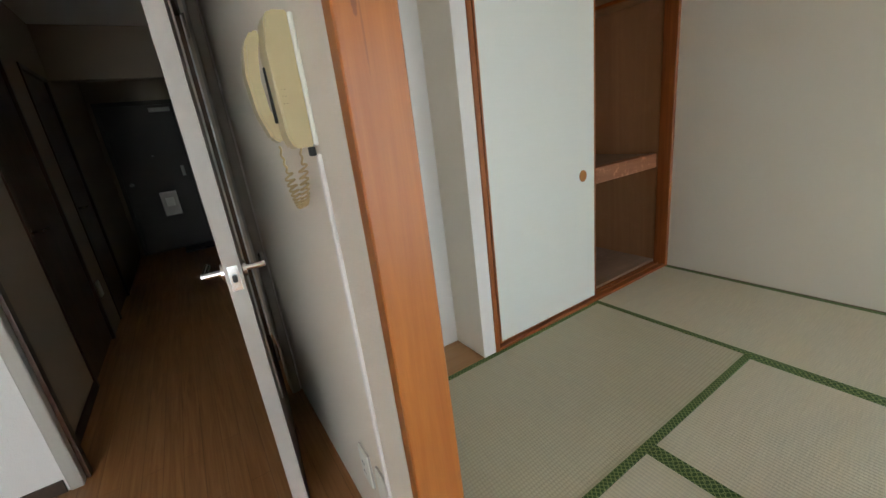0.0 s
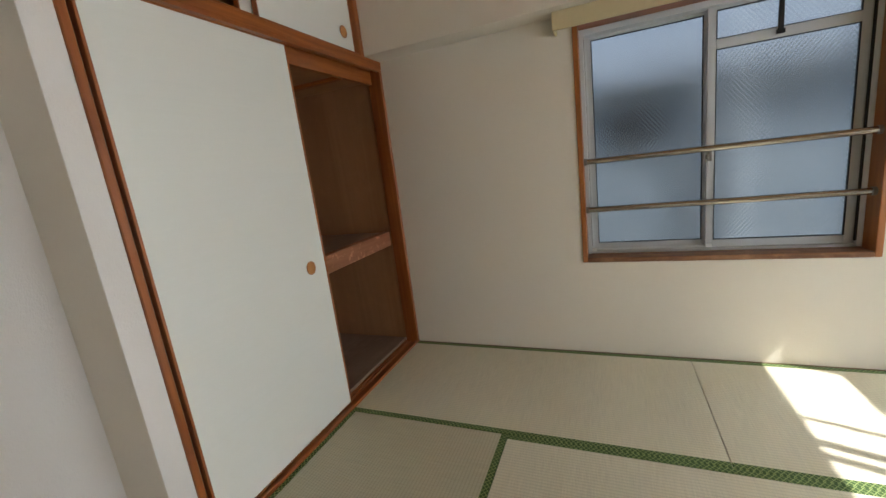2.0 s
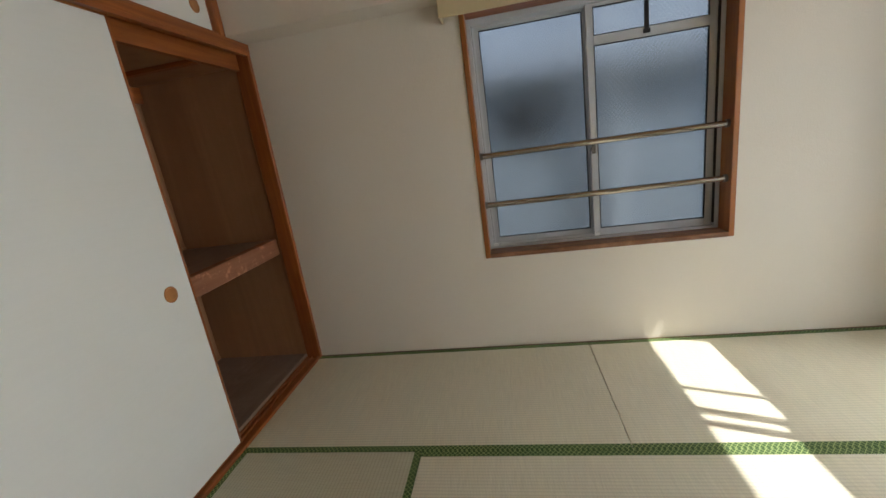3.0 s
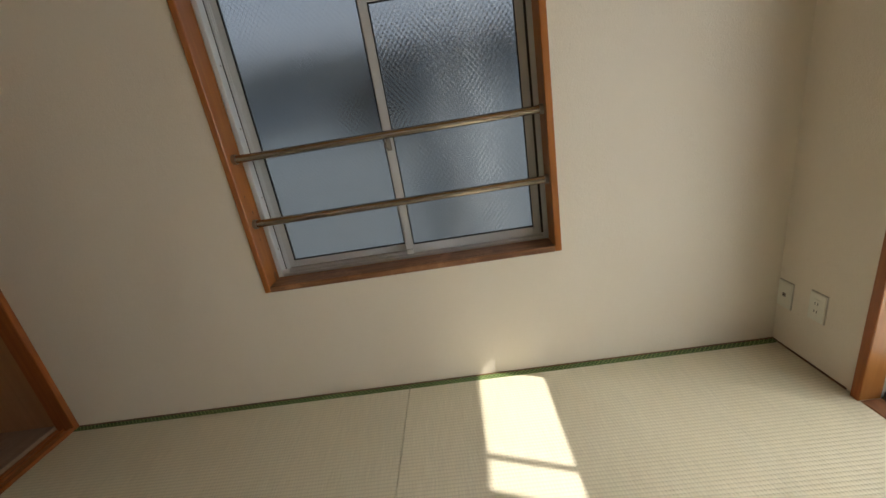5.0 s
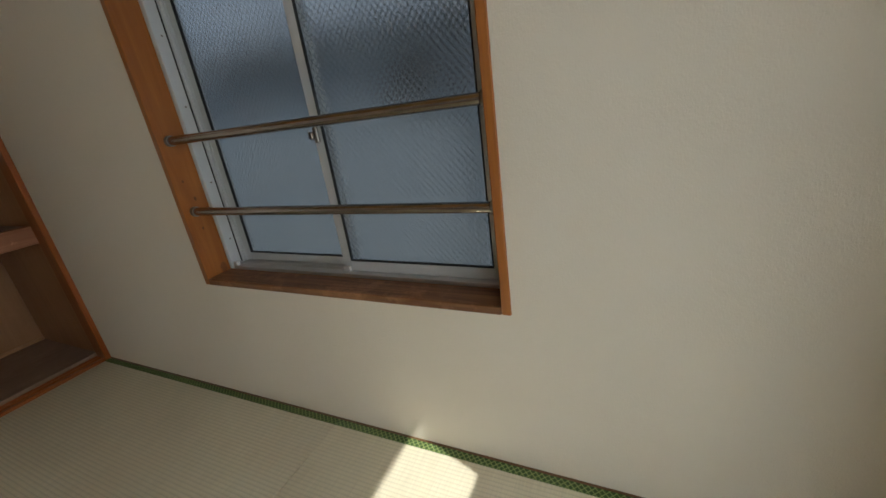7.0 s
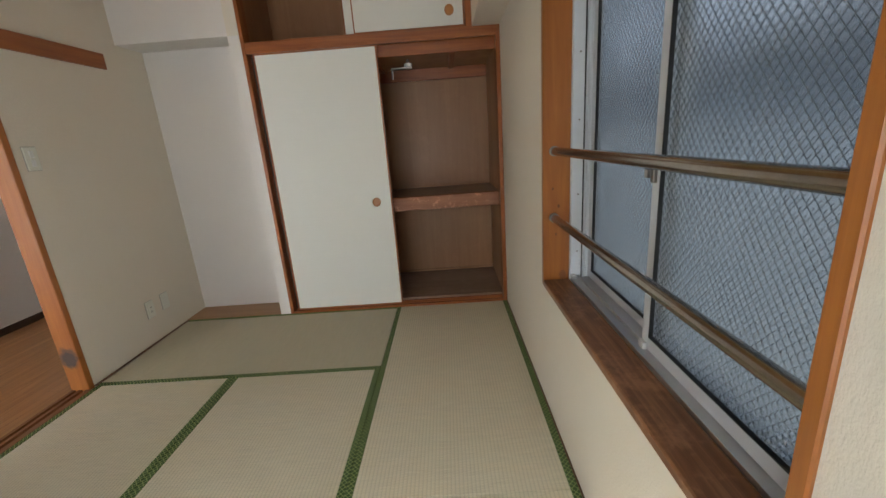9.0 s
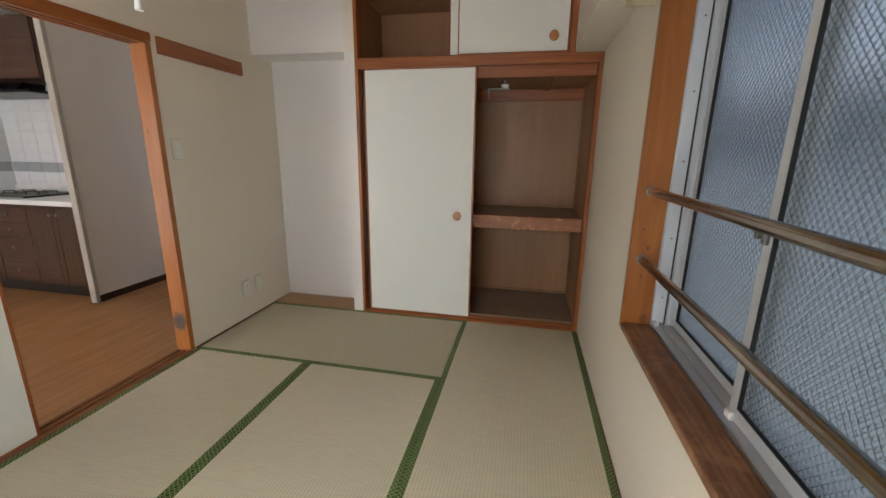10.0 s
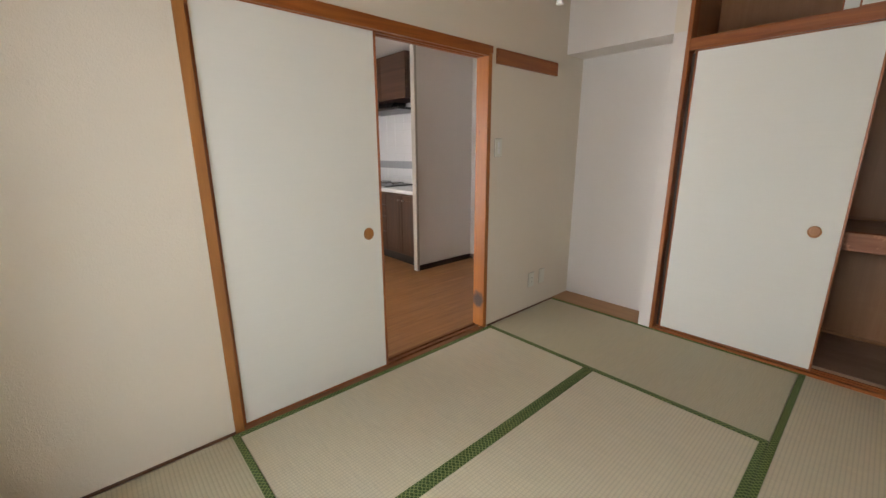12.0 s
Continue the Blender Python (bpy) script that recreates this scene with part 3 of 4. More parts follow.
def paper_door(axis, at, u0, u1, z0, z1, pull, label, side=1, rail=0.009, edge=0.008):
    """A paper panel in a slim frame; at is its middle plane, u runs along the wall."""
    th = 0.010

    def pt(u, w, z):
        return (at + w, u, z) if axis == "x" else (u, at + w, z)

    t = thing("sliding_door", pt((u0 + u1) / 2, 0, z0), label, "sliding door", "paper sliding doors")
    p = part("paper_panel", boxes((pt(u0 + edge, -th, z0 + rail), pt(u1 - edge, th, z1 - rail))), "paper", t)
    for a, b in ((u0, u0 + edge), (u1 - edge, u1)):
        part("stile", boxes((pt(a, -th - 0.003, z0), pt(b, th + 0.003, z1)), bevel=0.0015), "wood_z", t, "brown edge stile")
    for a, b in ((z0, z0 + rail), (z1 - rail, z1)):
        part("rail", boxes((pt(u0 + edge, -th - 0.003, a), pt(u1 - edge, th + 0.003, b)), bevel=0.0015), "wood_y" if axis == "x" else "wood_x", t, "brown edge rail")
    if pull:
        finger_pull(pt(pull[0], th, pull[1]), axis, t)
    return t


paper_door("y", 0.021, 1.768, 2.612, 0.001, 1.899, (1.862, 0.850), "closed white paper sliding door with brown edge frame", edge=0.014)
paper_door("y", -0.020, 1.758, 2.610, 0.001, 1.899, None, "white paper sliding door slid behind another", edge=0.014)
paper_door("x", -0.030, 0.960, 1.808, 0.022, 1.912, (1.690, 0.847), "white paper closet sliding door with brown edge", edge=0.011)
paper_door("x", -0.030, 1.668, 2.413, 1.984, H - 0.055, (2.315, 2.085), "small white paper door of the upper closet", edge=0.008)
paper_door("x", -0.062, 1.60, 2.413, 1.984, H - 0.055, None, "small white paper door slid behind another", edge=0.008)

# ---- closet ----
closet = thing("closet", (-0.4, 1.76, 0.0), "brown wooden built-in closet, one half open, with a worn shelf", "closet")
BK = -0.76
part("post", boxes(((-0.085, 0.905, 0.0), (0.012, 0.931, H)), bevel=0.003), "wood_z", closet, "brown varnished post")
# Dark filler between post and door: the gap's shade is put into its colour.
part("gap_shade", boxes(((-0.08, 0.931, 0.02), (-0.055, 0.959, 1.9))), "cabinet_z", closet, "dark filler strip painted as the shaded gap beside the door")
part("post", boxes(((-0.085, 2.612, 0.0), (0.012, NORTH - 0.001, 1.97)), bevel=0.003), "wood_z", closet, "brown varnished post")
part("post", boxes(((-0.085, 2.416, 1.97), (0.012, 2.458, H)), bevel=0.003), "wood_z", closet, "brown varnished post")
part("head_rail", boxes(((-0.085, 0.931, 1.925), (0.014, NORTH - 0.001, 1.970)), bevel=0.002), "wood_y", closet, "brown varnished head rail")
part("rail_lip", boxes(((-0.012, 0.931, 1.908), (0.012, 2.612, 1.925))), "wood_y", closet)
part("inner_rail", boxes(((-0.084, 0.945, 1.838), (-0.056, 2.612, 1.9245)), bevel=0.002), "wood_y", closet)
part("upper_sill", boxes(((-0.085, 0.931, 1.970), (0.006, 2.416, 1.982)), bevel=0.002), "wood_y", closet)
part("top_rail", boxes(((-0.085, 0.931, H - 0.055), (0.012, 2.416, H)), bevel=0.002), "wood_y", closet)
part("sill", boxes(((-0.09, 0.925, -0.06), (0.008, 2.612, 0.006)), ((-0.012, 0.925, 0.006), (0.008, 2.612, 0.018)), ((-0.052, 0.925, 0.006), (-0.045, 2.612, 0.018)), ((-0.09, 0.925, 0.006), (-0.076, 2.612, 0.018)), bevel=0.0015), "wood_y", closet, "brown grooved closet sill")
part("back_panel", boxes(((BK - 0.03, 0.884, -0.06), (BK, NORTH, 1.86))), "ply", closet, "stained brown plywood back")
part("side_panel", boxes(((BK, 2.620, 0.035), (-0.09, NORTH - 0.001, 1.86))), "ply", closet)
part("side_panel", boxes(((BK, 0.884, 0.035), (-0.36, 0.905, 1.86))), "ply", closet)
part("floor_panel", boxes(((BK, 0.905, 0.0), (-0.092, 2.620, 0.035))), "ply_floor", closet, "grey-brown plywood closet floor")
part("skirting", boxes(((BK, 0.905, 0.035), (BK + 0.012, 2.620, 0.055)), bevel=0.002), "ply", closet)
shelf = part("shelf", boxes(((BK, 0.905, 0.830), (-0.13, 2.619, 0.850)), bevel=0.002), "ply_floor", closet, "grey-brown plywood shelf")
part("shelf_edge", boxes(((-0.150, 0.931, 0.752), (-0.095, 2.619, 0.854)), bevel=0.004), "shelf_edge", shelf, "split and peeling wooden shelf edge")
part("shelf_support", boxes(((BK, 2.600, 0.788), (-0.150, 2.620, 0.830))), "ply", shelf)
part("shelf_strip", boxes(((BK, 0.905, 0.850), (BK + 0.012, 2.620, 0.866)), bevel=0.002), "ply", shelf)
part("inner_ceiling", boxes(((BK, 0.884, 1.86), (-0.085, NORTH, 1.905))), "ply", closet)
part("rear_batten", boxes(((BK, 0.905, 1.762), (BK + 0.03, 2.62, 1.856)), bevel=0.003), "wood_y", closet, "orange-brown batten across the back")
part("joist", boxes(((BK + 0.03, 2.30, 1.838), (-0.10, 2.34, 1.86)), bevel=0.002), "wood_x", closet)
part("joist", boxes(((BK + 0.03, 1.72, 1.838), (-0.10, 1.76, 1.86)), bevel=0.002), "wood_x", closet)
part("upper_back", boxes(((-0.60, 0.884, 1.905), (-0.58, NORTH, H))), "ply", closet, "brown plywood back of the upper closet")
part("upper_side", boxes(((-0.58, 0.884, 1.905), (-0.09, 0.905, H))), "ply", closet)
part("upper_floor", boxes(((-0.58, 0.905, 1.905), (-0.086, 2.44, 1.972))), "ply", closet)
part("upper_ceiling", boxes(((-0.58, 0.905, H - 0.03), (-0.086, 2.44, H))), "ply", closet)
lamp = thing("closet_bracket", (-0.32, 1.98, 1.815), "white round cap on a grey metal bracket in the closet", "bracket")
part("bracket", boxes(((-0.335, 1.86, 1.795), (-0.315, 2.02, 1.808)), ((-0.335, 1.86, 1.73), (-0.315, 1.872, 1.795)), bevel=0.002), "bronze", lamp)
bm = bmesh.new()
rod(bm, (-0.32, 1.99, 1.808), (-0.32, 1.99, 1.83), 0.026, 0.032, 20)
part("cap", bm, "white", lamp, "white round cap", True)
part("stem", rods(((-0.32, 1.99, 1.83), (-0.32, 1.99, 1.862), 0.012)), "bronze", lamp)

# ---- window in the north wall ----
WX0, WX1, WZ0, WZ1 = 1.205, 2.546, 0.590, 1.935
win = thing("window_1", (1.86, 2.72, 0.587), "aluminium sliding window with wired figured glass and wooden lining", "window", kind="structure")
part("lining", boxes(((WX0, 2.634, WZ0), (WX0 + 0.028, 2.749, WZ1)), bevel=0.003), "lining_z", win, "orange-brown wooden lining")
part("lining", boxes(((WX1 - 0.028, 2.634, WZ0), (WX1, 2.749, WZ1)), bevel=0.003), "lining_z", win, "orange-brown wooden lining")
part("lining", boxes(((WX0 + 0.028, 2.634, WZ1 - 0.028), (WX1 - 0.028, 2.749, WZ1)), bevel=0.003), "wood_x", win)
part("window_sill", boxes(((WX0 + 0.028, 2.632, WZ0), (WX1 - 0.028, 2.749, WZ0 + 0.028)), bevel=0.004), "sill_x", win, "worn dark wooden sill")
IX0, IX1, IZ0, IZ1 = WX0 + 0.028, WX1 - 0.028, WZ0 + 0.028, WZ1 - 0.028
part("window_frame", boxes(((IX0, 2.747, IZ0), (IX0 + 0.022, 2.875, IZ1)), ((IX1 - 0.022, 2.747, IZ0), (IX1, 2.875, IZ1)), ((IX0 + 0.022, 2.747, IZ1 - 0.03), (IX1 - 0.022, 2.875, IZ1)), bevel=0.002), "alu_white", win, "white coated aluminium frame")
part("track", boxes(((IX0, 2.749, IZ0 - 0.004), (IX1, 2.875, IZ0 + 0.012)), ((IX0, 2.780, IZ0 + 0.012), (IX1, 2.784, IZ0 + 0.024)), ((IX0, 2.836, IZ0 + 0.012), (IX1, 2.840, IZ0 + 0.024)), bevel=0.001), "alu_x", win, "grey aluminium sill track")
for x, side in ((IX0 + 0.022, 1), (IX1 - 0.022, -1)):
    # Raised black strip: the shade of a frame groove, painted rather than cut.
    part("groove", boxes(((x, 2.792, IZ0 + 0.012), (x + side * 0.0015, 2.798, IZ1 - 0.03))), "rubber", win, "black strip painted as the shaded groove in the frame")
    part("guide_fin", boxes(((x, 2.800, IZ0 + 0.012), (x + side * 0.012, 2.804, IZ1 - 0.03)), ((x, 2.818, IZ0 + 0.012), (x + side * 0.012, 2.822, IZ1 - 0.03)), bevel=0.001), "alu_white", win)
part("track_block", boxes(((IX0 + 0.022, 2.75, IZ0 + 0.012), (IX0 + 0.05, 2.766, IZ0 + 0.03)), bevel=0.002), "white", win)


def wire_mesh(axis, at, u0, u1, z0, z1, step=0.021, r=0.0006):
    """Two sets of slanting wires cast into a pane, cut at its edges."""
    bm = bmesh.new()
    w, h = u1 - u0, z1 - z0
    for sign in (1, -1):
        k = -h * 0.8
        while k < w + h * 0.8:
            # u = k + s, z rises 1.25 per metre of u
            a, b = max(k, 0.0), min(k + h / 1.25, w)
            if b - a > 0.004:
                za, zb = (a - k) * 1.25, (b - k) * 1.25
                ua, ub = (u0 + a, u0 + b) if sign > 0 else (u1 - a, u1 - b)
                p, q = (ua, at, z0 + za), (ub, at, z0 + zb)
                if axis == "x":
                    p, q = (at, ua, z0 + za), (at, ub, z0 + zb)
                rod(bm, p, q, r, None, 3)
            k += step
    return bm


def sash(parent, axis, at, u0, u1, z0, z1, glass, colour, bottom=0.05, stile=0.034, depth=0.026, transom=None, wires=True, upper=None, label="aluminium sash"):
    """A sliding sash: stiles, rails, a pane with its gasket, and a transom if it has one."""

    def pt(u, w, z):
        return (at + w, u, z) if axis == "x" else (u, at + w, z)

    d = depth / 2
    s = part("sash", boxes((pt(u0, -d, z0), pt(u0 + stile, d, z1)), (pt(u1 - stile, -d, z0), pt(u1, d, z1)), (pt(u0 + stile, -d, z0), pt(u1 - stile, d, z0 + bottom)), (pt(u0 + stile, -d, z1 - 0.035), pt(u1 - stile, d, z1)), bevel=0.002), colour, parent, label)
    a, b = u0 + stile, u1 - stile
    spans = [(z0 + bottom, z1 - 0.035, glass)]
    if transom:
        part("transom", boxes((pt(a, -d - 0.003, transom[0]), pt(b, d, transom[1])), bevel=0.002), colour, s)
        spans = [(z0 + bottom, transom[0], glass), (transom[1], z1 - 0.035, upper or glass)]
    for c, e, g in spans:
        pane = part("pane", boxes((pt(a - 0.004, -0.003, c - 0.004), pt(b + 0.004, 0.003, e + 0.004))), g, s, "figured wired glass" if g != "clear" else "clear glass")
        pane.visible_shadow = g not in ("clear", "glass")
        rubber = 0.004
        part("gasket", boxes((pt(a, -d - 0.001, c), pt(a + rubber, -0.003, e)), (pt(b - rubber, -d - 0.001, c), pt(b, -0.003, e)), (pt(a, -d - 0.001, c), pt(b, -0.003, c + rubber)), (pt(a, -d - 0.001, e - rubber), pt(b, -0.003, e))), "rubber", s)
        if wires and g != "clear":
            tagged(part("wire_mesh", wire_mesh(axis, at - 0.0036 if axis == "y" else at - 0.0036, a, b, c, e), "wire", s), kind="stuff")
    return s


sash(win, "y", 2.838, IX0 + 0.022, 1.885, IZ0 + 0.014, IZ1 - 0.012, "glass", "alu_sash", bottom=0.034, stile=0.038)
inner = sash(win, "y", 2.790, 1.856, IX1 - 0.022, IZ0 + 0.014, IZ1 - 0.012, "glass", "alu_sash", bottom=0.040, stile=0.038, transom=(1.675, 1.722))
# Black strip paints in the shadow between the sash and the frame reveal.
part("reveal_shade", boxes(((IX1 - 0.030, 2.748, IZ0 + 0.03), (IX1 - 0.022, 2.760, IZ1 - 0.03))), "rubber", win)
part("crescent_lock", boxes(((1.862, 2.766, 1.112), (1.882, 2.778, 1.165)), ((1.852, 2.754, 1.125), (1.868, 2.768, 1.15)), bevel=0.003), "bronze", win, "grey crescent lock")
part("roller_shoe", boxes(((1.858, 2.766, IZ0 + 0.012), (1.888, 2.778, IZ0 + 0.034)), bevel=0.002), "white", win)
part("vent_latch", boxes(((2.145, 2.766, 1.69), (2.167, 2.778, 1.86)), ((2.140, 2.760, 1.69), (2.172, 2.778, 1.712)), bevel=0.002), "black", win, "black latch strip")

for z in (0.75, 1.0, 1.3, 1.55, 1.8):
    part("screw", rods(((IX0 + 0.022, 2.775, z), (IX0 + 0.0235, 2.775, z), 0.004), sides=8), "bronze", win)

# two tubes across the window
for z in (1.183, 0.902):
    bar = thing("window_bar", (1.86, 2.679, z), "stainless steel safety bar across the window", "bar", "safety bars across the window")
    part("tube", rods(((IX0 + 0.004, 2.679, z), (IX1 - 0.004, 2.679, z), 0.0165), sides=24), "steel", bar, "", True)
    for x, s in ((IX0, 1), (IX1, -1)):
        part("socket", rods(((x, 2.679, z), (x + s * 0.016, 2.679, z), 0.0205), sides=24), "bronze", bar, "dull metal end socket", True)

pel = thing("curtain_box", (1.86, 2.58, 1.875), "cream wooden curtain box above the window", "curtain box")
part("front_board", boxes(((1.115, 2.528, 1.880), (2.61, 2.542, 1.971)), bevel=0.003), "pelmet", pel)
part("end_board", boxes(((1.115, 2.542, 1.880), (1.129, NORTH - 0.001, 1.971)), bevel=0.003), "pelmet", pel)
part("end_board", boxes(((2.596, 2.542, 1.880), (2.61, NORTH - 0.001, 1.971)), bevel=0.003), "pelmet", pel)
part("top_board", boxes(((1.129, 2.542, 1.955), (2.596, NORTH - 0.001, 1.971))), "pelmet", pel)

# ---- balcony door in the east wall ----
bd = thing("door_1", (3.58, 1.33, 0.0), "bronze aluminium sliding balcony door with figured wired glass", "balcony door", kind="structure")
S0, S1 = 0.56, 2.245
part("lining", boxes(((EAST - 0.014, S1 - 0.033, 0.0), (EAST + 0.064, S1, 1.965)), bevel=0.003), "pine_z", bd, "orange-brown wooden lining")
part("lining", boxes(((EAST - 0.014, S0, 0.0), (EAST + 0.064, S0 + 0.033, 1.965)), bevel=0.003), "pine_z", bd)
part("lining", boxes(((EAST - 0.014, S0 + 0.033, 1.932), (EAST + 0.064, S1 - 0.033, 1.965)), bevel=0.003), "wood_y", bd)
part("lining_edge", boxes(((EAST - 0.017, S1 - 0.033, 0.0), (EAST - 0.0145, S1, 1.965)), bevel=0.001), "wood_z", bd, "darker front edge of the lining")
part("door_sill", boxes(((EAST - 0.010, S0 + 0.033, -0.06), (EAST + 0.064, S1 - 0.033, 0.004)), bevel=0.003), "sill_y", bd, "worn reddish brown wooden sill")
part("door_frame", boxes(((EAST + 0.064, S1 - 0.032, 0.0), (EAST + 0.19, S1, 1.965)), ((EAST + 0.064, S0, 0.0), (EAST + 0.19, S0 + 0.045, 1.965)), ((EAST + 0.064, S0 + 0.045, 1.92), (EAST + 0.19, S1 - 0.032, 1.965)), bevel=0.002), "alu_white", bd, "grey aluminium frame")
part("track", boxes(((EAST + 0.064, S0 + 0.045, -0.06), (EAST + 0.19, S1 - 0.032, 0.008)), ((EAST + 0.113, S0 + 0.045, 0.008), (EAST + 0.117, S1 - 0.032, 0.022)), ((EAST + 0.148, S0 + 0.045, 0.008), (EAST + 0.152, S1 - 0.032, 0.022)), bevel=0.001), "bronze", bd)
part("track_block", boxes(((EAST + 0.070, S1 - 0.085, 0.008), (EAST + 0.095, S1 - 0.032, 0.028)), bevel=0.002), "bronze", bd)
# Groove shade drawn as a black strip on the frame's face.
part("groove", boxes(((EAST + 0.098, S1 - 0.0335, 0.02), (EAST + 0.103, S1 - 0.032, 1.92))), "rubber", bd, "black strip painted as the shaded groove in the frame")
part("guide_fin", boxes(((EAST + 0.106, S1 - 0.044, 0.02), (EAST + 0.110, S1 - 0.032, 1.92)), bevel=0.001), "alu", bd)
for z in (0.1, 0.75, 1.4):
    part("screw", rods(((EAST + 0.082, S1 - 0.0335, z), (EAST + 0.082, S1 - 0.032, z), 0.004), sides=8), "bronze", bd)
# Unseen transoms and clear upper panes, added at heights that shape the sun patch.
for at, u0, u1 in ((EAST + 0.150, 1.385, S1 - 0.032), (EAST + 0.115, S0 + 0.045, 1.52)):
    sash(bd, "x", at, u0, u1, 0.016, 1.915, "milk", "bronze", bottom=0.085, stile=0.038, transom=(1.435, 1.48), upper="clear")
# Unseen upright added to throw the narrow bar across the sun patch.
part("shadow_caster", boxes(((EAST + 0.178, 1.630, 0.02), (EAST + 0.186, 1.655, 1.92))), "bronze", bd, "thin unseen upright added to cast a narrow shadow bar")

# kitchen balcony door: gives the kitchen its daylight
kd = thing("door_2", (3.58, -1.7, 0.0), "aluminium sliding balcony door of the kitchen", "balcony door", kind="structure")
part("door_frame", boxes(((EAST + 0.05, -2.7, -0.01), (EAST + 0.15, -2.65, 1.97)), ((EAST + 0.05, -0.80, -0.01), (EAST + 0.15, -0.75, 1.97)), ((EAST + 0.05, -2.65, 1.92), (EAST + 0.15, -0.80, 1.97)), ((EAST + 0.05, -2.65, -0.01), (EAST + 0.15, -0.80, 0.012)), bevel=0.002), "bronze", kd)
for at, u0, u1 in ((EAST + 0.090, -1.75, -0.80), (EAST + 0.124, -2.65, -1.70)):
    sash(kd, "x", at, u0, u1, 0.016, 1.92, "milk", "bronze", bottom=0.085, stile=0.05, wires=False)


# ---- small fittings of the tatami room ----
def wall_plate(at, axis, sign, kind_, w=0.07, h=0.12):
    """A moulded plate on a wall; sign: the way it faces along axis."""
    at = Vector(at)

    def pt(u, d, z):
        return (at.x + sign * d, at.y + u, at.z + z) if axis == "x" else (at.x + u, at.y + sign * d, at.z + z)

    names = {"switch": ("light_switch", "ivory plastic light switch on the wall", "switch"), "socket": ("power_socket", "ivory plastic double power socket on the wall", "socket"), "aerial": ("aerial_socket", "ivory plastic aerial socket on the wall", "socket"), "blank": ("blank_plate", "ivory blank plate on the wall", "wall plate")}
    n, label, cat = names[kind_]
    t = thing(n, at, label, cat)
    # Greige rim wider than the plate: its edge shadow put into colour.
    part("shadow_rim", boxes((pt(-w / 2 - 0.003, 0, -h / 2 - 0.003), pt(w / 2 + 0.003, 0.005, h / 2 + 0.003)), bevel=0.0015), "casing", t, "darker rim painted as the shadow round the plate")
    part("plate", boxes((pt(-w / 2, 0, -h / 2), pt(w / 2, 0.010, h / 2)), bevel=0.003, segments=2), "plate", t)
    if kind_ == "switch":
        for z in (0.022, -0.022):
            part("rocker", boxes((pt(-0.012, 0.008, z - 0.018), pt(0.012, 0.0135, z + 0.018)), bevel=0.002), "white", t, "white rocker")
    elif kind_ == "socket":
        part("insert", boxes((pt(-0.014, 0.008, -0.036), pt(0.014, 0.0115, 0.036)), bevel=0.001), "plate", t)
        for z in (0.017, -0.017):
            for u in (-0.006, 0.006):
                part("slot", boxes((pt(u - 0.0013, 0.0105, z - 0.005), pt(u + 0.0013, 0.0121, z + 0.005))), "rubber", t, "dark slot")
    elif kind_ == "aerial":
        part("ring", boxes((pt(-0.010, 0.006, -0.010), pt(0.010, 0.012, 0.010)), bevel=0.004, segments=2), "bronze", t, "metal aerial jack")
        part("hole", boxes((pt(-0.004, 0.011, -0.004), pt(0.004, 0.0126, 0.004)), bevel=0.001), "rubber", t)
    return t


wall_plate((0.805, SOUTH1, 1.318), "y", 1, "switch")
wall_plate((0.335, SOUTH1, 0.246), "y", 1, "socket")
wall_plate((0.183, SOUTH1, 0.250), "y", 1, "blank")
wall_plate((EAST, 2.597, 0.250), "x", -1, "aerial")
wall_plate((EAST, 2.440, 0.268), "x", -1, "socket")
wall_plate((0.545, SOUTH0, 0.29), "y", -1, "socket")
wall_plate((0.675, SOUTH0, 0.30), "y", -1, "blank")

hook = thing("hook_board", (0.525, 0.08, 1.85), "orange-brown wooden hanging board on the wall", "hanging board")
part("board", boxes(((0.141, SOUTH1, 1.855), (0.850, SOUTH1 + 0.018, 1.949)), bevel=0.002), "wood_x", hook)

PC = (2.185, 1.386, 1.598)
cord = thing("light_pull", (PC[0], PC[1], PC[2]), "white light pull cord with a plastic end", "pull cord")
part("cord", rods(((PC[0], PC[1], PC[2] + 0.03), (PC[0], PC[1], H), 0.0016), sides=6), "white", cord)
bm = bmesh.new()
rod(bm, (PC[0], PC[1], PC[2]), (PC[0], PC[1], PC[2] + 0.035), 0.008, 0.0045, 12)
part("end_piece", bm, "white", cord, "white plastic bell end", True)

# ---- intercom phone on the kitchen side of the wall ----
ph = thing("intercom_phone", (0.6750, SOUTH0, 1.223), "cream wall intercom phone with a coiled cord", "intercom")
part("back_plate", boxes(((0.6400, -0.060, 1.228), (0.7240, SOUTH0, 1.461)), bevel=0.004, segments=2), "plate", ph, "ivory wall plate")
outline = [(-0.0580, 1.228), (-0.0964, 1.228), (-0.1060, 1.253), (-0.1092, 1.398), (-0.1012, 1.453), (-0.0900, 1.463), (-0.0580, 1.463)]
body = extrude(outline, "x", 0.6640, 0.7240)
bmesh.ops.bevel(body, geom=body.edges[:], offset=0.004, segments=2, affect="EDGES")
part("body", body, "cream", ph, "", True)
outline = [(-0.1044, 1.240), (-0.1220, 1.250), (-0.1380, 1.298), (-0.1428, 1.368), (-0.1340, 1.418), (-0.1172, 1.443), (-0.0996, 1.440), (-0.1028, 1.423), (-0.1188, 1.398), (-0.1244, 1.358), (-0.1204, 1.303), (-0.1092, 1.276), (-0.0996, 1.268)]
hs = extrude(outline, "x", 0.6300, 0.6740)
bmesh.ops.bevel(hs, geom=hs.edges[:], offset=0.005, segments=2, affect="EDGES")
part("handset", hs, "cream", ph, "cream curved handset", True)
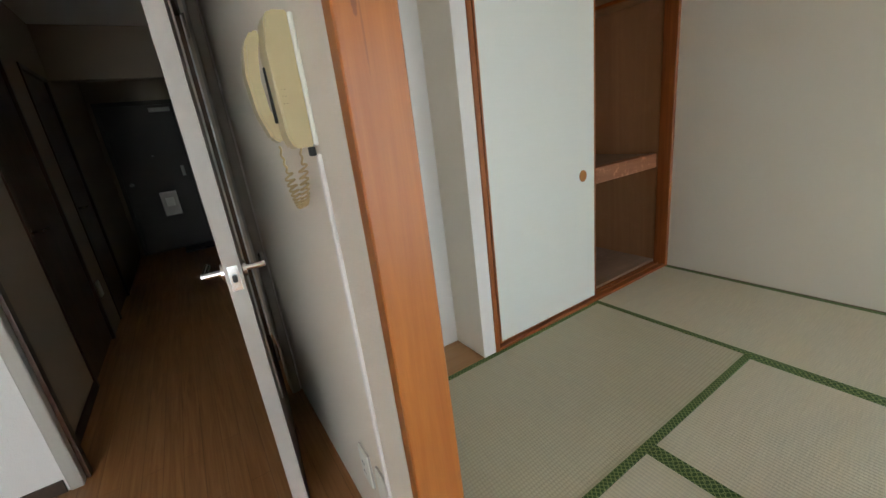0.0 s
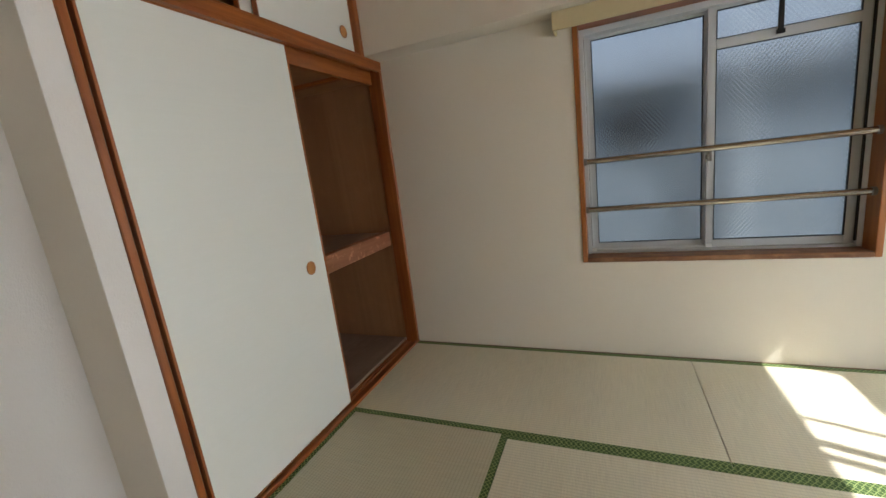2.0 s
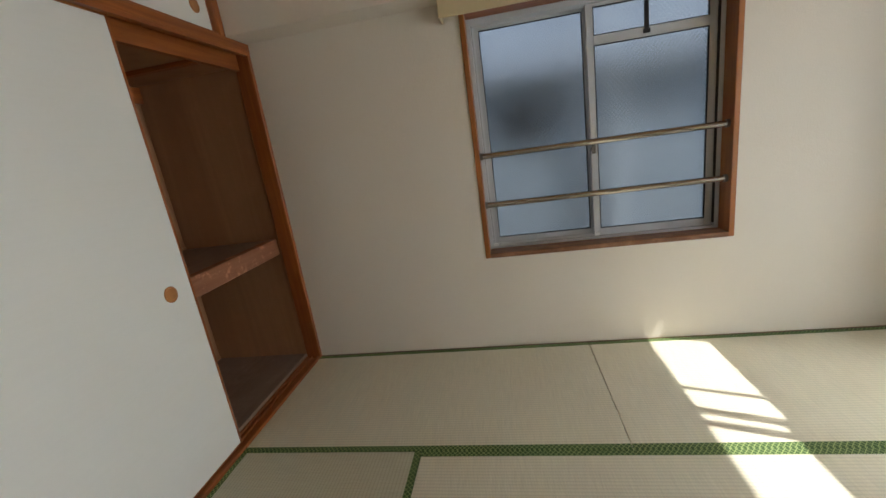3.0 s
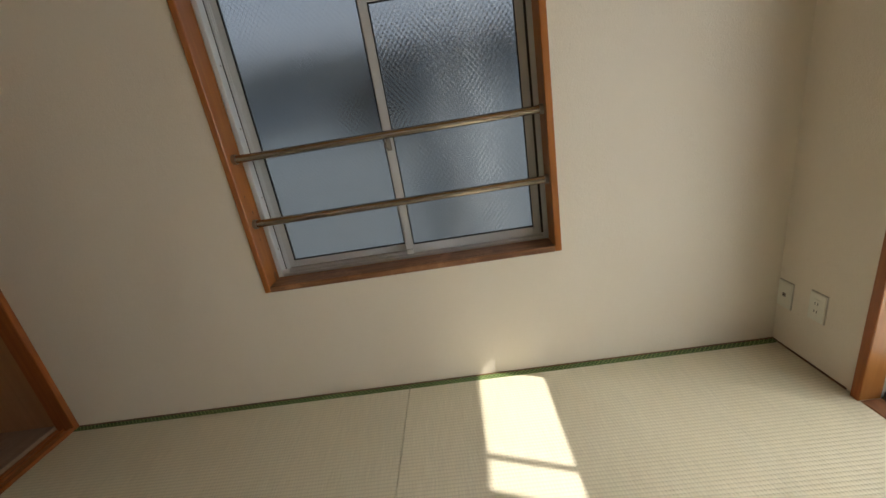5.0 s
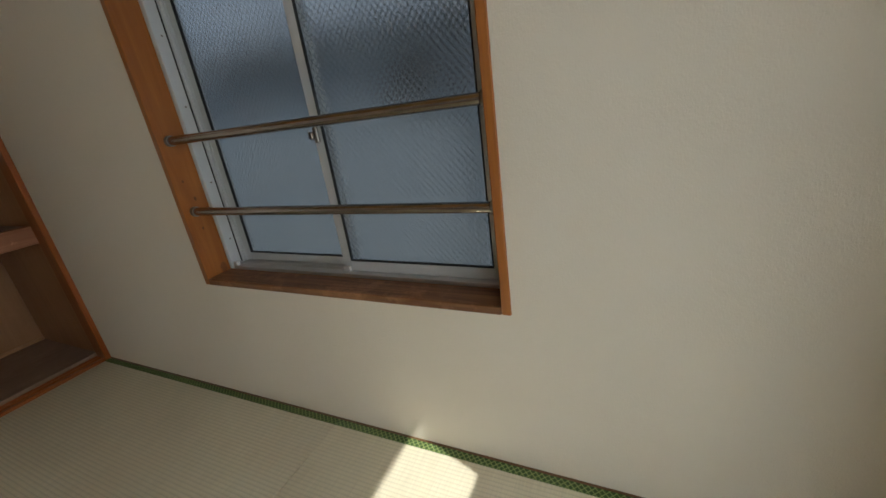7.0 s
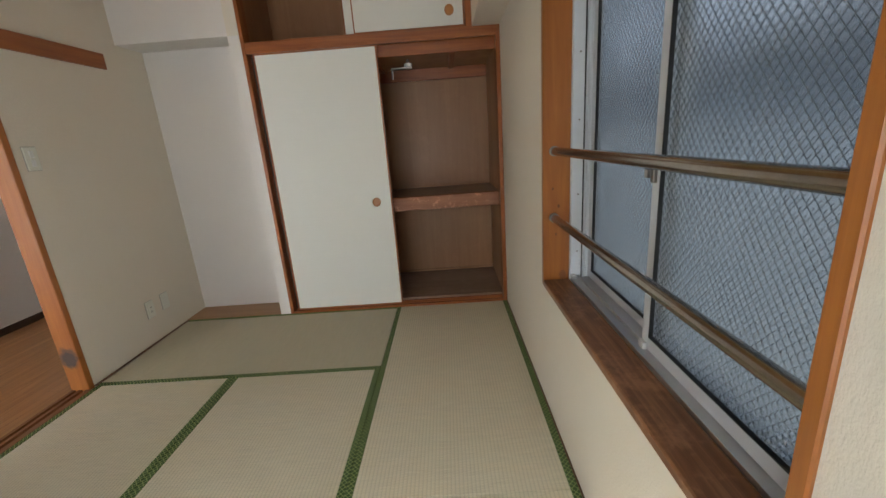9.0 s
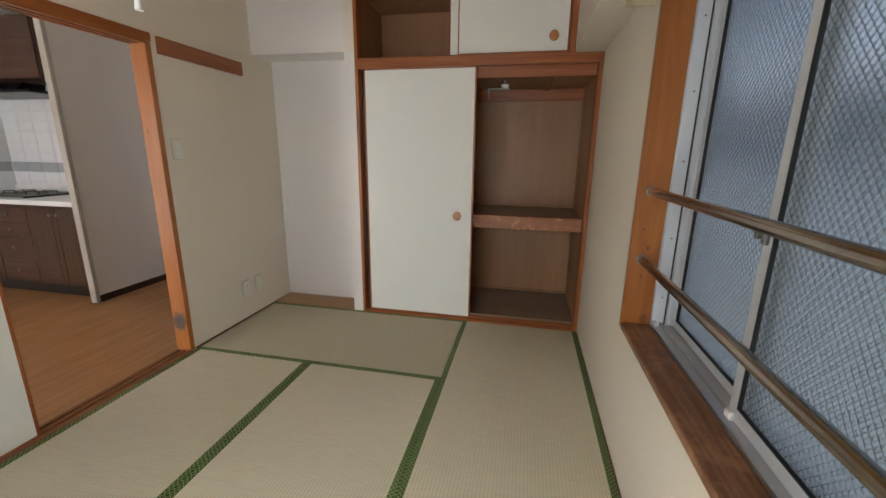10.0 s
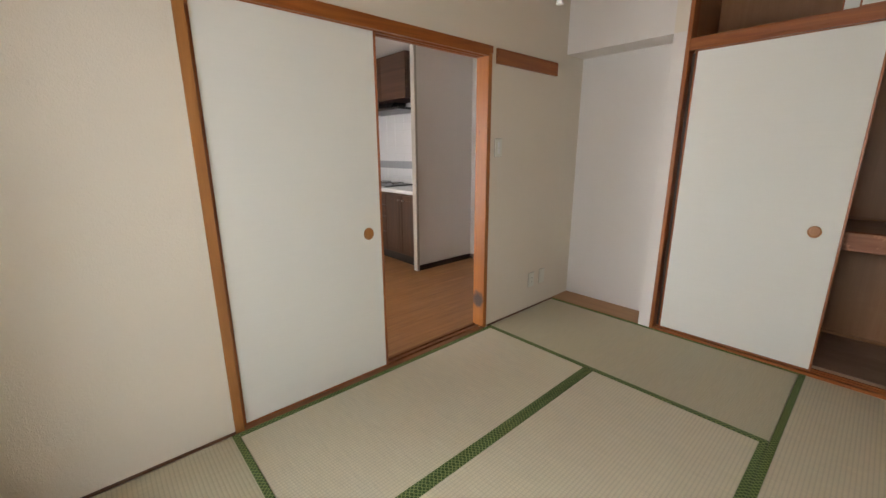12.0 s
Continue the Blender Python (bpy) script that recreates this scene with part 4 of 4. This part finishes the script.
part("cradle_slot", boxes(((0.6740, -0.1124, 1.278), (0.6800, -0.0980, 1.378)), bevel=0.002), "rubber", ph, "dark cradle slot")
part("speaker_holes", boxes(*[((0.7235, -0.0996 + i * 0.006, 1.308 + j * 0.012), (0.7246, -0.0986 + i * 0.006, 1.3093 + j * 0.012)) for i in range(2) for j in range(3)]), "rubber", ph)
pts = []
for i in range(313):
    s = i / 312
    drop = 0.125 * math.sin(math.pi * min(1, s * 1.02)) ** 0.8
    cx, cy, cz = 0.652 + 0.026 * s, -0.1100 + 0.035 * s, 1.236 - drop
    a = 2 * math.pi * 26 * s
    r = 0.0085 if 0.12 < s < 0.9 else 0.0015
    pts.append((cx + r * math.cos(a), cy + r * math.sin(a), cz + 0.3 * r * math.sin(a)))
part("coiled_cord", hose(pts, 0.0025, 6), "cord", ph, "coiled cream cord", True)
part("connector", boxes(((0.7060, -0.0700, 1.210), (0.7200, -0.0580, 1.228)), bevel=0.002), "rubber", ph)
duct = thing("cable_duct", (0.7200, SOUTH0, 0.0), "white cable duct down the wall", "cable duct")
part("duct", boxes(((0.7100, SOUTH0 - 0.009, 0.0), (0.7240, SOUTH0, 1.213)), bevel=0.002), "wall_white", duct)

# ---- hall door, standing open ----
door = thing("hall_door", (-0.46, -0.145, 0.0), "open dark wooden hall door with a glass panel", "door")
ANG = math.atan2(-0.094, 0.838)


def swing(bm):
    bmesh.ops.rotate(bm, cent=(-0.46, -0.145, 0), matrix=Matrix.Rotation(ANG, 3, "Z"), verts=bm.verts)
    return bm


X0, X1, DY0, DY1, DT = -0.46, 0.383, -0.168, -0.126, 1.985
part("stile", swing(boxes(((X0, DY0, 0.0), (X0 + 0.14, DY1, DT)), bevel=0.002)), "cabinet_z", door)
part("stile", swing(boxes(((X1 - 0.16, DY0, 0.0), (X1 - 0.002, DY1, DT)), bevel=0.002)), "cabinet_z", door)
part("rail", swing(boxes(((X0 + 0.14, DY0, 0.0), (X1 - 0.16, DY1, 0.42)))), "cabinet_z", door)
part("rail", swing(boxes(((X0 + 0.14, DY0, 1.72), (X1 - 0.16, DY1, DT)))), "cabinet_z", door)
part("edge_strip", swing(boxes(((X1 - 0.002, DY0, 0.0), (X1 + 0.002, DY1, DT)))), "door_edge", door, "pale door edge")
pane = part("pane", swing(boxes(((X0 + 0.136, -0.150, 0.416), (X1 - 0.156, -0.144, 1.724)))), "glass", door, "figured glass panel")
for x in (X0 + 0.14, X1 - 0.172):
    part("bead", swing(boxes(((x, DY1, 0.42), (x + 0.012, DY1 + 0.005, 1.72)), bevel=0.001)), "alu", door, "bright metal bead")
part("latch_plate", swing(boxes(((X1 + 0.002, -0.160, 0.883), (X1 + 0.0045, -0.134, 0.953)), bevel=0.001)), "chrome", door, "chrome latch plate")
part("latch", swing(boxes(((X1 + 0.0045, -0.153, 0.908), (X1 + 0.012, -0.141, 0.928)), bevel=0.002)), "black", door)
part("screw", swing(rods(((X1 + 0.004, -0.147, 0.944), (X1 + 0.0062, -0.147, 0.944), 0.004), ((X1 + 0.004, -0.147, 0.892), (X1 + 0.0062, -0.147, 0.892), 0.004), sides=8)), "chrome", door)
for s in (1, -1):
    y0 = DY1 if s > 0 else DY0
    h = part("lever_handle", swing(rods(((X1 - 0.05, y0 + s * 0.052, 0.926), (X1 - 0.17, y0 + s * 0.052, 0.923), 0.0085), ((X1 - 0.05, y0, 0.926), (X1 - 0.05, y0 + s * 0.058, 0.926), 0.009))), "chrome", door, "chrome lever handle", True)
    part("rose", swing(rods(((X1 - 0.05, y0, 0.926), (X1 - 0.05, y0 + s * 0.010, 0.926), 0.024), sides=20)), "chrome", h, "", True)
for z in (0.25, 1.72):
    part("hinge", swing(rods(((X0, DY1 + 0.004, z - 0.045), (X0, DY1 + 0.004, z + 0.045), 0.007))), "bronze", door)


# ---- dim hall beyond it ----
def inner_door(x0, x1, handle_x, label):
    t = thing("room_door", ((x0 + x1) / 2, -1.06, 0.0), label, "door", "doors along the hall")
    part("leaf", boxes(((x0 + 0.035, -1.075, 0.0), (x1 - 0.035, -1.040, 1.965)), bevel=0.002), "cabinet_z", t)
    part("casing", boxes(((x0, -1.13, -0.01), (x0 + 0.035, -1.020, 2.0)), ((x1 - 0.035, -1.13, -0.01), (x1, -1.020, 2.0)), ((x0 + 0.035, -1.13, 1.965), (x1 - 0.035, -1.020, 2.0)), bevel=0.002), "cabinet_z", t)
    h = part("lever_handle", rods(((handle_x, -0.99, 0.945), (handle_x - 0.11, -0.99, 0.942), 0.008), ((handle_x, -1.04, 0.945), (handle_x, -0.985, 0.945), 0.009)), "chrome", t, "chrome lever handle", True)
    part("rose", rods(((handle_x, -1.040, 0.945), (handle_x, -1.032, 0.945), 0.024), sides=20), "chrome", h, "", True)


inner_door(-2.2, -1.36, -1.45, "closed dark brown wooden room door")
inner_door(-3.35, -2.6, -2.69, "closed dark brown wooden room door far down the hall")
wp = whole("wall_box", boxes(((-2.36, -1.03, 0.30), (-2.27, -1.018, 0.42)), bevel=0.003), "plate", "pale plate low on the hall wall", "wall plate")
# Unseen slab added behind the entrance door to keep outside light from leaking in.
setting("entrance_light_block", boxes(((-5.5, -1.3, -0.1), (-5.33, 0.1, 2.6))), "wall_hall", "plain unseen slab that stops light leaking round the entrance door", "wall")
ent = thing("entrance_door", (-5.2, -0.55, 0.0), "closed dark steel entrance door with a mail slot", "door")
part("leaf", boxes(((-5.26, -0.94, -0.012), (-5.215, -0.16, 1.93)), bevel=0.003), "steel_door", ent)
part("door_frame", boxes(((-5.28, -0.985, -0.01), (-5.195, -0.94, 1.985)), ((-5.28, -0.16, -0.01), (-5.195, -0.115, 1.985)), ((-5.28, -0.94, 1.93), (-5.195, -0.16, 1.985)), bevel=0.003), "steel_door", ent)
part("mail_box", boxes(((-5.215, -0.60, 0.47), (-5.165, -0.40, 0.80)), bevel=0.008, segments=2), "bronze", ent, "grey mail box")
part("mail_label", boxes(((-5.165, -0.55, 0.60), (-5.162, -0.45, 0.72))), "casing", ent)
part("door_scope", rods(((-5.215, -0.535, 1.29), (-5.205, -0.535, 1.29), 0.012)), "bronze", ent, "", True)
part("door_closer", boxes(((-5.215, -0.42, 1.84), (-5.165, -0.18, 1.89)), bevel=0.004), "bronze", ent, "door closer arm")
part("door_knob", rods(((-5.215, -0.86, 0.95), (-5.15, -0.86, 0.95), 0.022)), "bronze", ent, "", True)
part("chain_lock", boxes(((-5.215, -0.26, 0.98), (-5.195, -0.22, 1.12)), bevel=0.003), "bronze", ent)
mat_ = whole("shoe_mat", boxes(((-5.1, -0.50, -0.01), (-4.75, -0.15, 0.015)), bevel=0.005), "black", "dark mat on the entrance floor", "mat", base=(-4.9, -0.3, -0.01))

# ---- kitchen ----
CX, KB = 0.305, -0.28


def base_unit(y0, y1, doors, drawers, label):
    t = thing("base_cabinet", (0.0, (y0 + y1) / 2, -0.01), label, "cabinet", "kitchen base cabinets")
    part("body", boxes(((KB, y0, 0.10), (CX - 0.022, y1, 0.825))), "cabinet", t)
    part("plinth", boxes(((KB, y0, -0.01), (CX - 0.05, y1, 0.10))), "black", t, "black recessed plinth")
    n = len(doors)
    for a, b, knob in doors:
        d = part("door", boxes(((CX - 0.020, a + 0.003, 0.105), (CX, b - 0.003, 0.80)), bevel=0.003), "cabinet_z", t)
        bm = boxes(((CX, a + 0.05, 0.16), (CX + 0.004, b - 0.05, 0.745)), bevel=0.003)
        part("panel", bm, "cabinet_z", d)
        bm = bmesh.new()
        rod(bm, (CX, knob, 0.745), (CX + 0.022, knob, 0.745), 0.008, 0.013, 12)
        part("knob", bm, "bronze", d, "", True)
    for a, b, z0, z1 in drawers:
        d = part("drawer_front", boxes(((CX - 0.020, a + 0.003, z0), (CX, b - 0.003, z1)), bevel=0.003), "cabinet", t)
        bm = bmesh.new()
        rod(bm, (CX, (a + b) / 2, (z0 + z1) / 2), (CX + 0.022, (a + b) / 2, (z0 + z1) / 2), 0.008, 0.013, 12)
        part("knob", bm, "bronze", d, "", True)


base_unit(-2.13, -1.498, [(-1.80, -1.498, -1.765), (-2.13, -1.80, -1.845)], [], "dark brown kitchen base cabinet with two doors")
base_unit(-2.55, -2.13, [], [(-2.55, -2.13, 0.105, 0.33), (-2.55, -2.13, 0.336, 0.52), (-2.55, -2.13, 0.526, 0.66), (-2.55, -2.13, 0.666, 0.80)], "dark brown kitchen drawer unit")
base_unit(-3.11, -2.55, [(-2.83, -2.55, -2.79), (-3.11, -2.83, -2.87)], [], "dark brown kitchen base cabinet")
wt = thing("worktop", (0.0, -2.5, 0.825), "white kitchen worktop with an upstand", "worktop")
part("top", boxes(((KB, -3.11, 0.825), (CX + 0.022, -1.498, 0.868)), bevel=0.006, segments=2), "worktop", wt)
part("upstand", boxes(((KB + 0.011, -3.11, 0.868), (KB + 0.026, -1.498, 0.93)), bevel=0.003), "worktop", wt)
st = thing("gas_hob", (0.02, -2.45, 0.868), "black built-in gas hob on the worktop", "hob")
part("hob_plate", boxes(((-0.20, -2.80, 0.868), (0.25, -2.20, 0.884)), bevel=0.005, segments=2), "black", st)
part("trim", boxes(((0.25, -2.80, 0.868), (0.262, -2.20, 0.880)), bevel=0.002), "chrome", st)
for y_ in (-2.64, -2.36):
    bm = bmesh.new()
    rod(bm, (0.0, y_, 0.884), (0.0, y_, 0.900), 0.05, 0.04, 20)
    part("burner", bm, "bronze", st, "", True)
    for k in range(4):
        a = math.pi / 4 + k * math.pi / 2
        ca, sa = math.cos(a), math.sin(a)
        part("pan_support", rods(((0.03 * ca, y_ + 0.03 * sa, 0.908), (0.11 * ca, y_ + 0.11 * sa, 0.908), 0.004), ((0.11 * ca, y_ + 0.11 * sa, 0.912), (0.11 * ca, y_ + 0.11 * sa, 0.884), 0.004), sides=6), "black", st)
up = thing("wall_cabinet", (-0.1, -2.5, 1.90), "dark brown kitchen wall cabinet below the ceiling", "cabinet")
part("body", boxes(((KB, -2.98, 1.90), (0.06, -1.97, 2.40))), "cabinet", up)
for a, b in ((-2.98, -2.48), (-2.48, -1.97)):
    part("door", boxes(((0.06, a + 0.003, 1.90), (0.08, b - 0.003, 2.40)), bevel=0.003), "cabinet", up)
hd = thing("range_hood", (0.0, -2.6, 1.77), "black thin range hood above the hob", "range hood")
part("plate", boxes(((KB, -2.98, 1.775), (0.16, -2.0, 1.80)), bevel=0.004), "black", hd)
part("body", extrude([(KB, 1.80), (0.0, 1.80), (-0.10, 1.90), (KB, 1.90)], "y", -2.98, -2.45), "black", hd)
part("switch_panel", boxes(((0.155, -2.85, 1.782), (0.163, -2.70, 1.794)), bevel=0.001), "alu", hd)

# wall tiles
TW, TH = 0.196, 0.096
tiles = {}
for key in ("tile", "tile_grey"):
    for ax in "xy":
        bm = boxes(((0, 0, 0), (0.008, TW, TH)) if ax == "x" else ((0, 0, 0), (TW, 0.008, TH)), bevel=0.0015)
        tiles[key, ax] = mesh_of(key, bm, key)
tw = bpy.data.objects["wall_kitchen_west"]
tw2 = bpy.data.objects["wall_kitchen_south"]
for r in range(10):
    key = "tile_grey" if r == 2 else "tile"
    for c in range(9):
        y_ = -1.50 - TW - c * 0.2
        if y_ > -3.11:
            ob = new("tile", tiles[key, "x"])
            ob.location, ob.parent = (KB, y_, 0.87 + r * 0.1), tw
    for c in range(3):
        ob = new("tile", tiles[key, "y"])
        ob.location, ob.parent = (KB + 0.01 + c * 0.2, -3.11, 0.87 + r * 0.1), tw2

# ---- outside ----
setting("ground", boxes(((-60, -60, -3.2), (80, 80, -3.0))), "soil", "gravel yard between the houses", "ground")
bal = thing("balcony", (4.2, -0.3, -0.2), "concrete balcony with a parapet", "balcony", kind="structure")
part("slab", boxes(((EAST + 0.19, -3.6, -0.25), (4.85, 3.0, -0.06))), "concrete", bal)
part("parapet", boxes(((4.73, -3.6, -0.06), (4.85, 3.0, 0.95)), bevel=0.01), "concrete", bal)
part("coping", boxes(((4.71, -3.6, 0.95), (4.87, 3.0, 1.0)), bevel=0.008), "concrete", bal)
part("hand_rail", rods(((4.79, -3.6, 1.12), (4.79, 3.0, 1.12), 0.02)), "alu", bal, "", True)
NY = 4.25
HOLES = [(1.40, 1.78, 1.10, 1.52), (4.2, 5.6, 0.6, 1.5)]
nb = thing("neighbour_house", (2, NY + 2, -3.0), "grey rendered neighbouring house seen through figured glass", "house")
part("wall", wall_with_holes("y", NY, NY + 0.25, -6, 12, -3.0, 4.4, HOLES), "render", nb)
part("core", boxes(((-6, NY + 0.25, -3), (12, NY + 6, 4.3))), "slate", nb)
part("ledge", boxes(((-6, NY - 0.10, 1.76), (12, NY, 2.25)), bevel=0.01), "ledge", nb, "projecting pale concrete ledge")
part("roof", extrude([(NY - 0.5, 4.3), (NY + 6.5, 4.3), (NY + 6.5, 4.5), (NY + 3, 5.6), (NY - 0.5, 4.5)], "x", -6.4, 12.4), "slate", nb)
for a, b, c, d in HOLES:
    w = part("window", boxes(((a, NY + 0.1, c), (a + 0.03, NY + 0.16, d)), ((b - 0.03, NY + 0.1, c), (b, NY + 0.16, d)), ((a + 0.03, NY + 0.1, c), (b - 0.03, NY + 0.16, c + 0.03)), ((a + 0.03, NY + 0.1, d - 0.03), (b - 0.03, NY + 0.16, d))), "bronze", nb)
    part("pane", boxes(((a + 0.03, NY + 0.12, c + 0.03), (b - 0.03, NY + 0.13, d - 0.03))), "black", w)
# Solid dark band that paints in the shade below the ledge.
part("ledge_shade", boxes(((-6, NY - 0.13, 1.70), (12, NY, 1.76)), bevel=0.01), "slate", nb, "dark strip painted as the shade under the ledge")
part("downpipe", rods(((2.25, NY - 0.06, -3), (2.25, NY - 0.06, 4.3), 0.05)), "alu_white", nb, "", True)
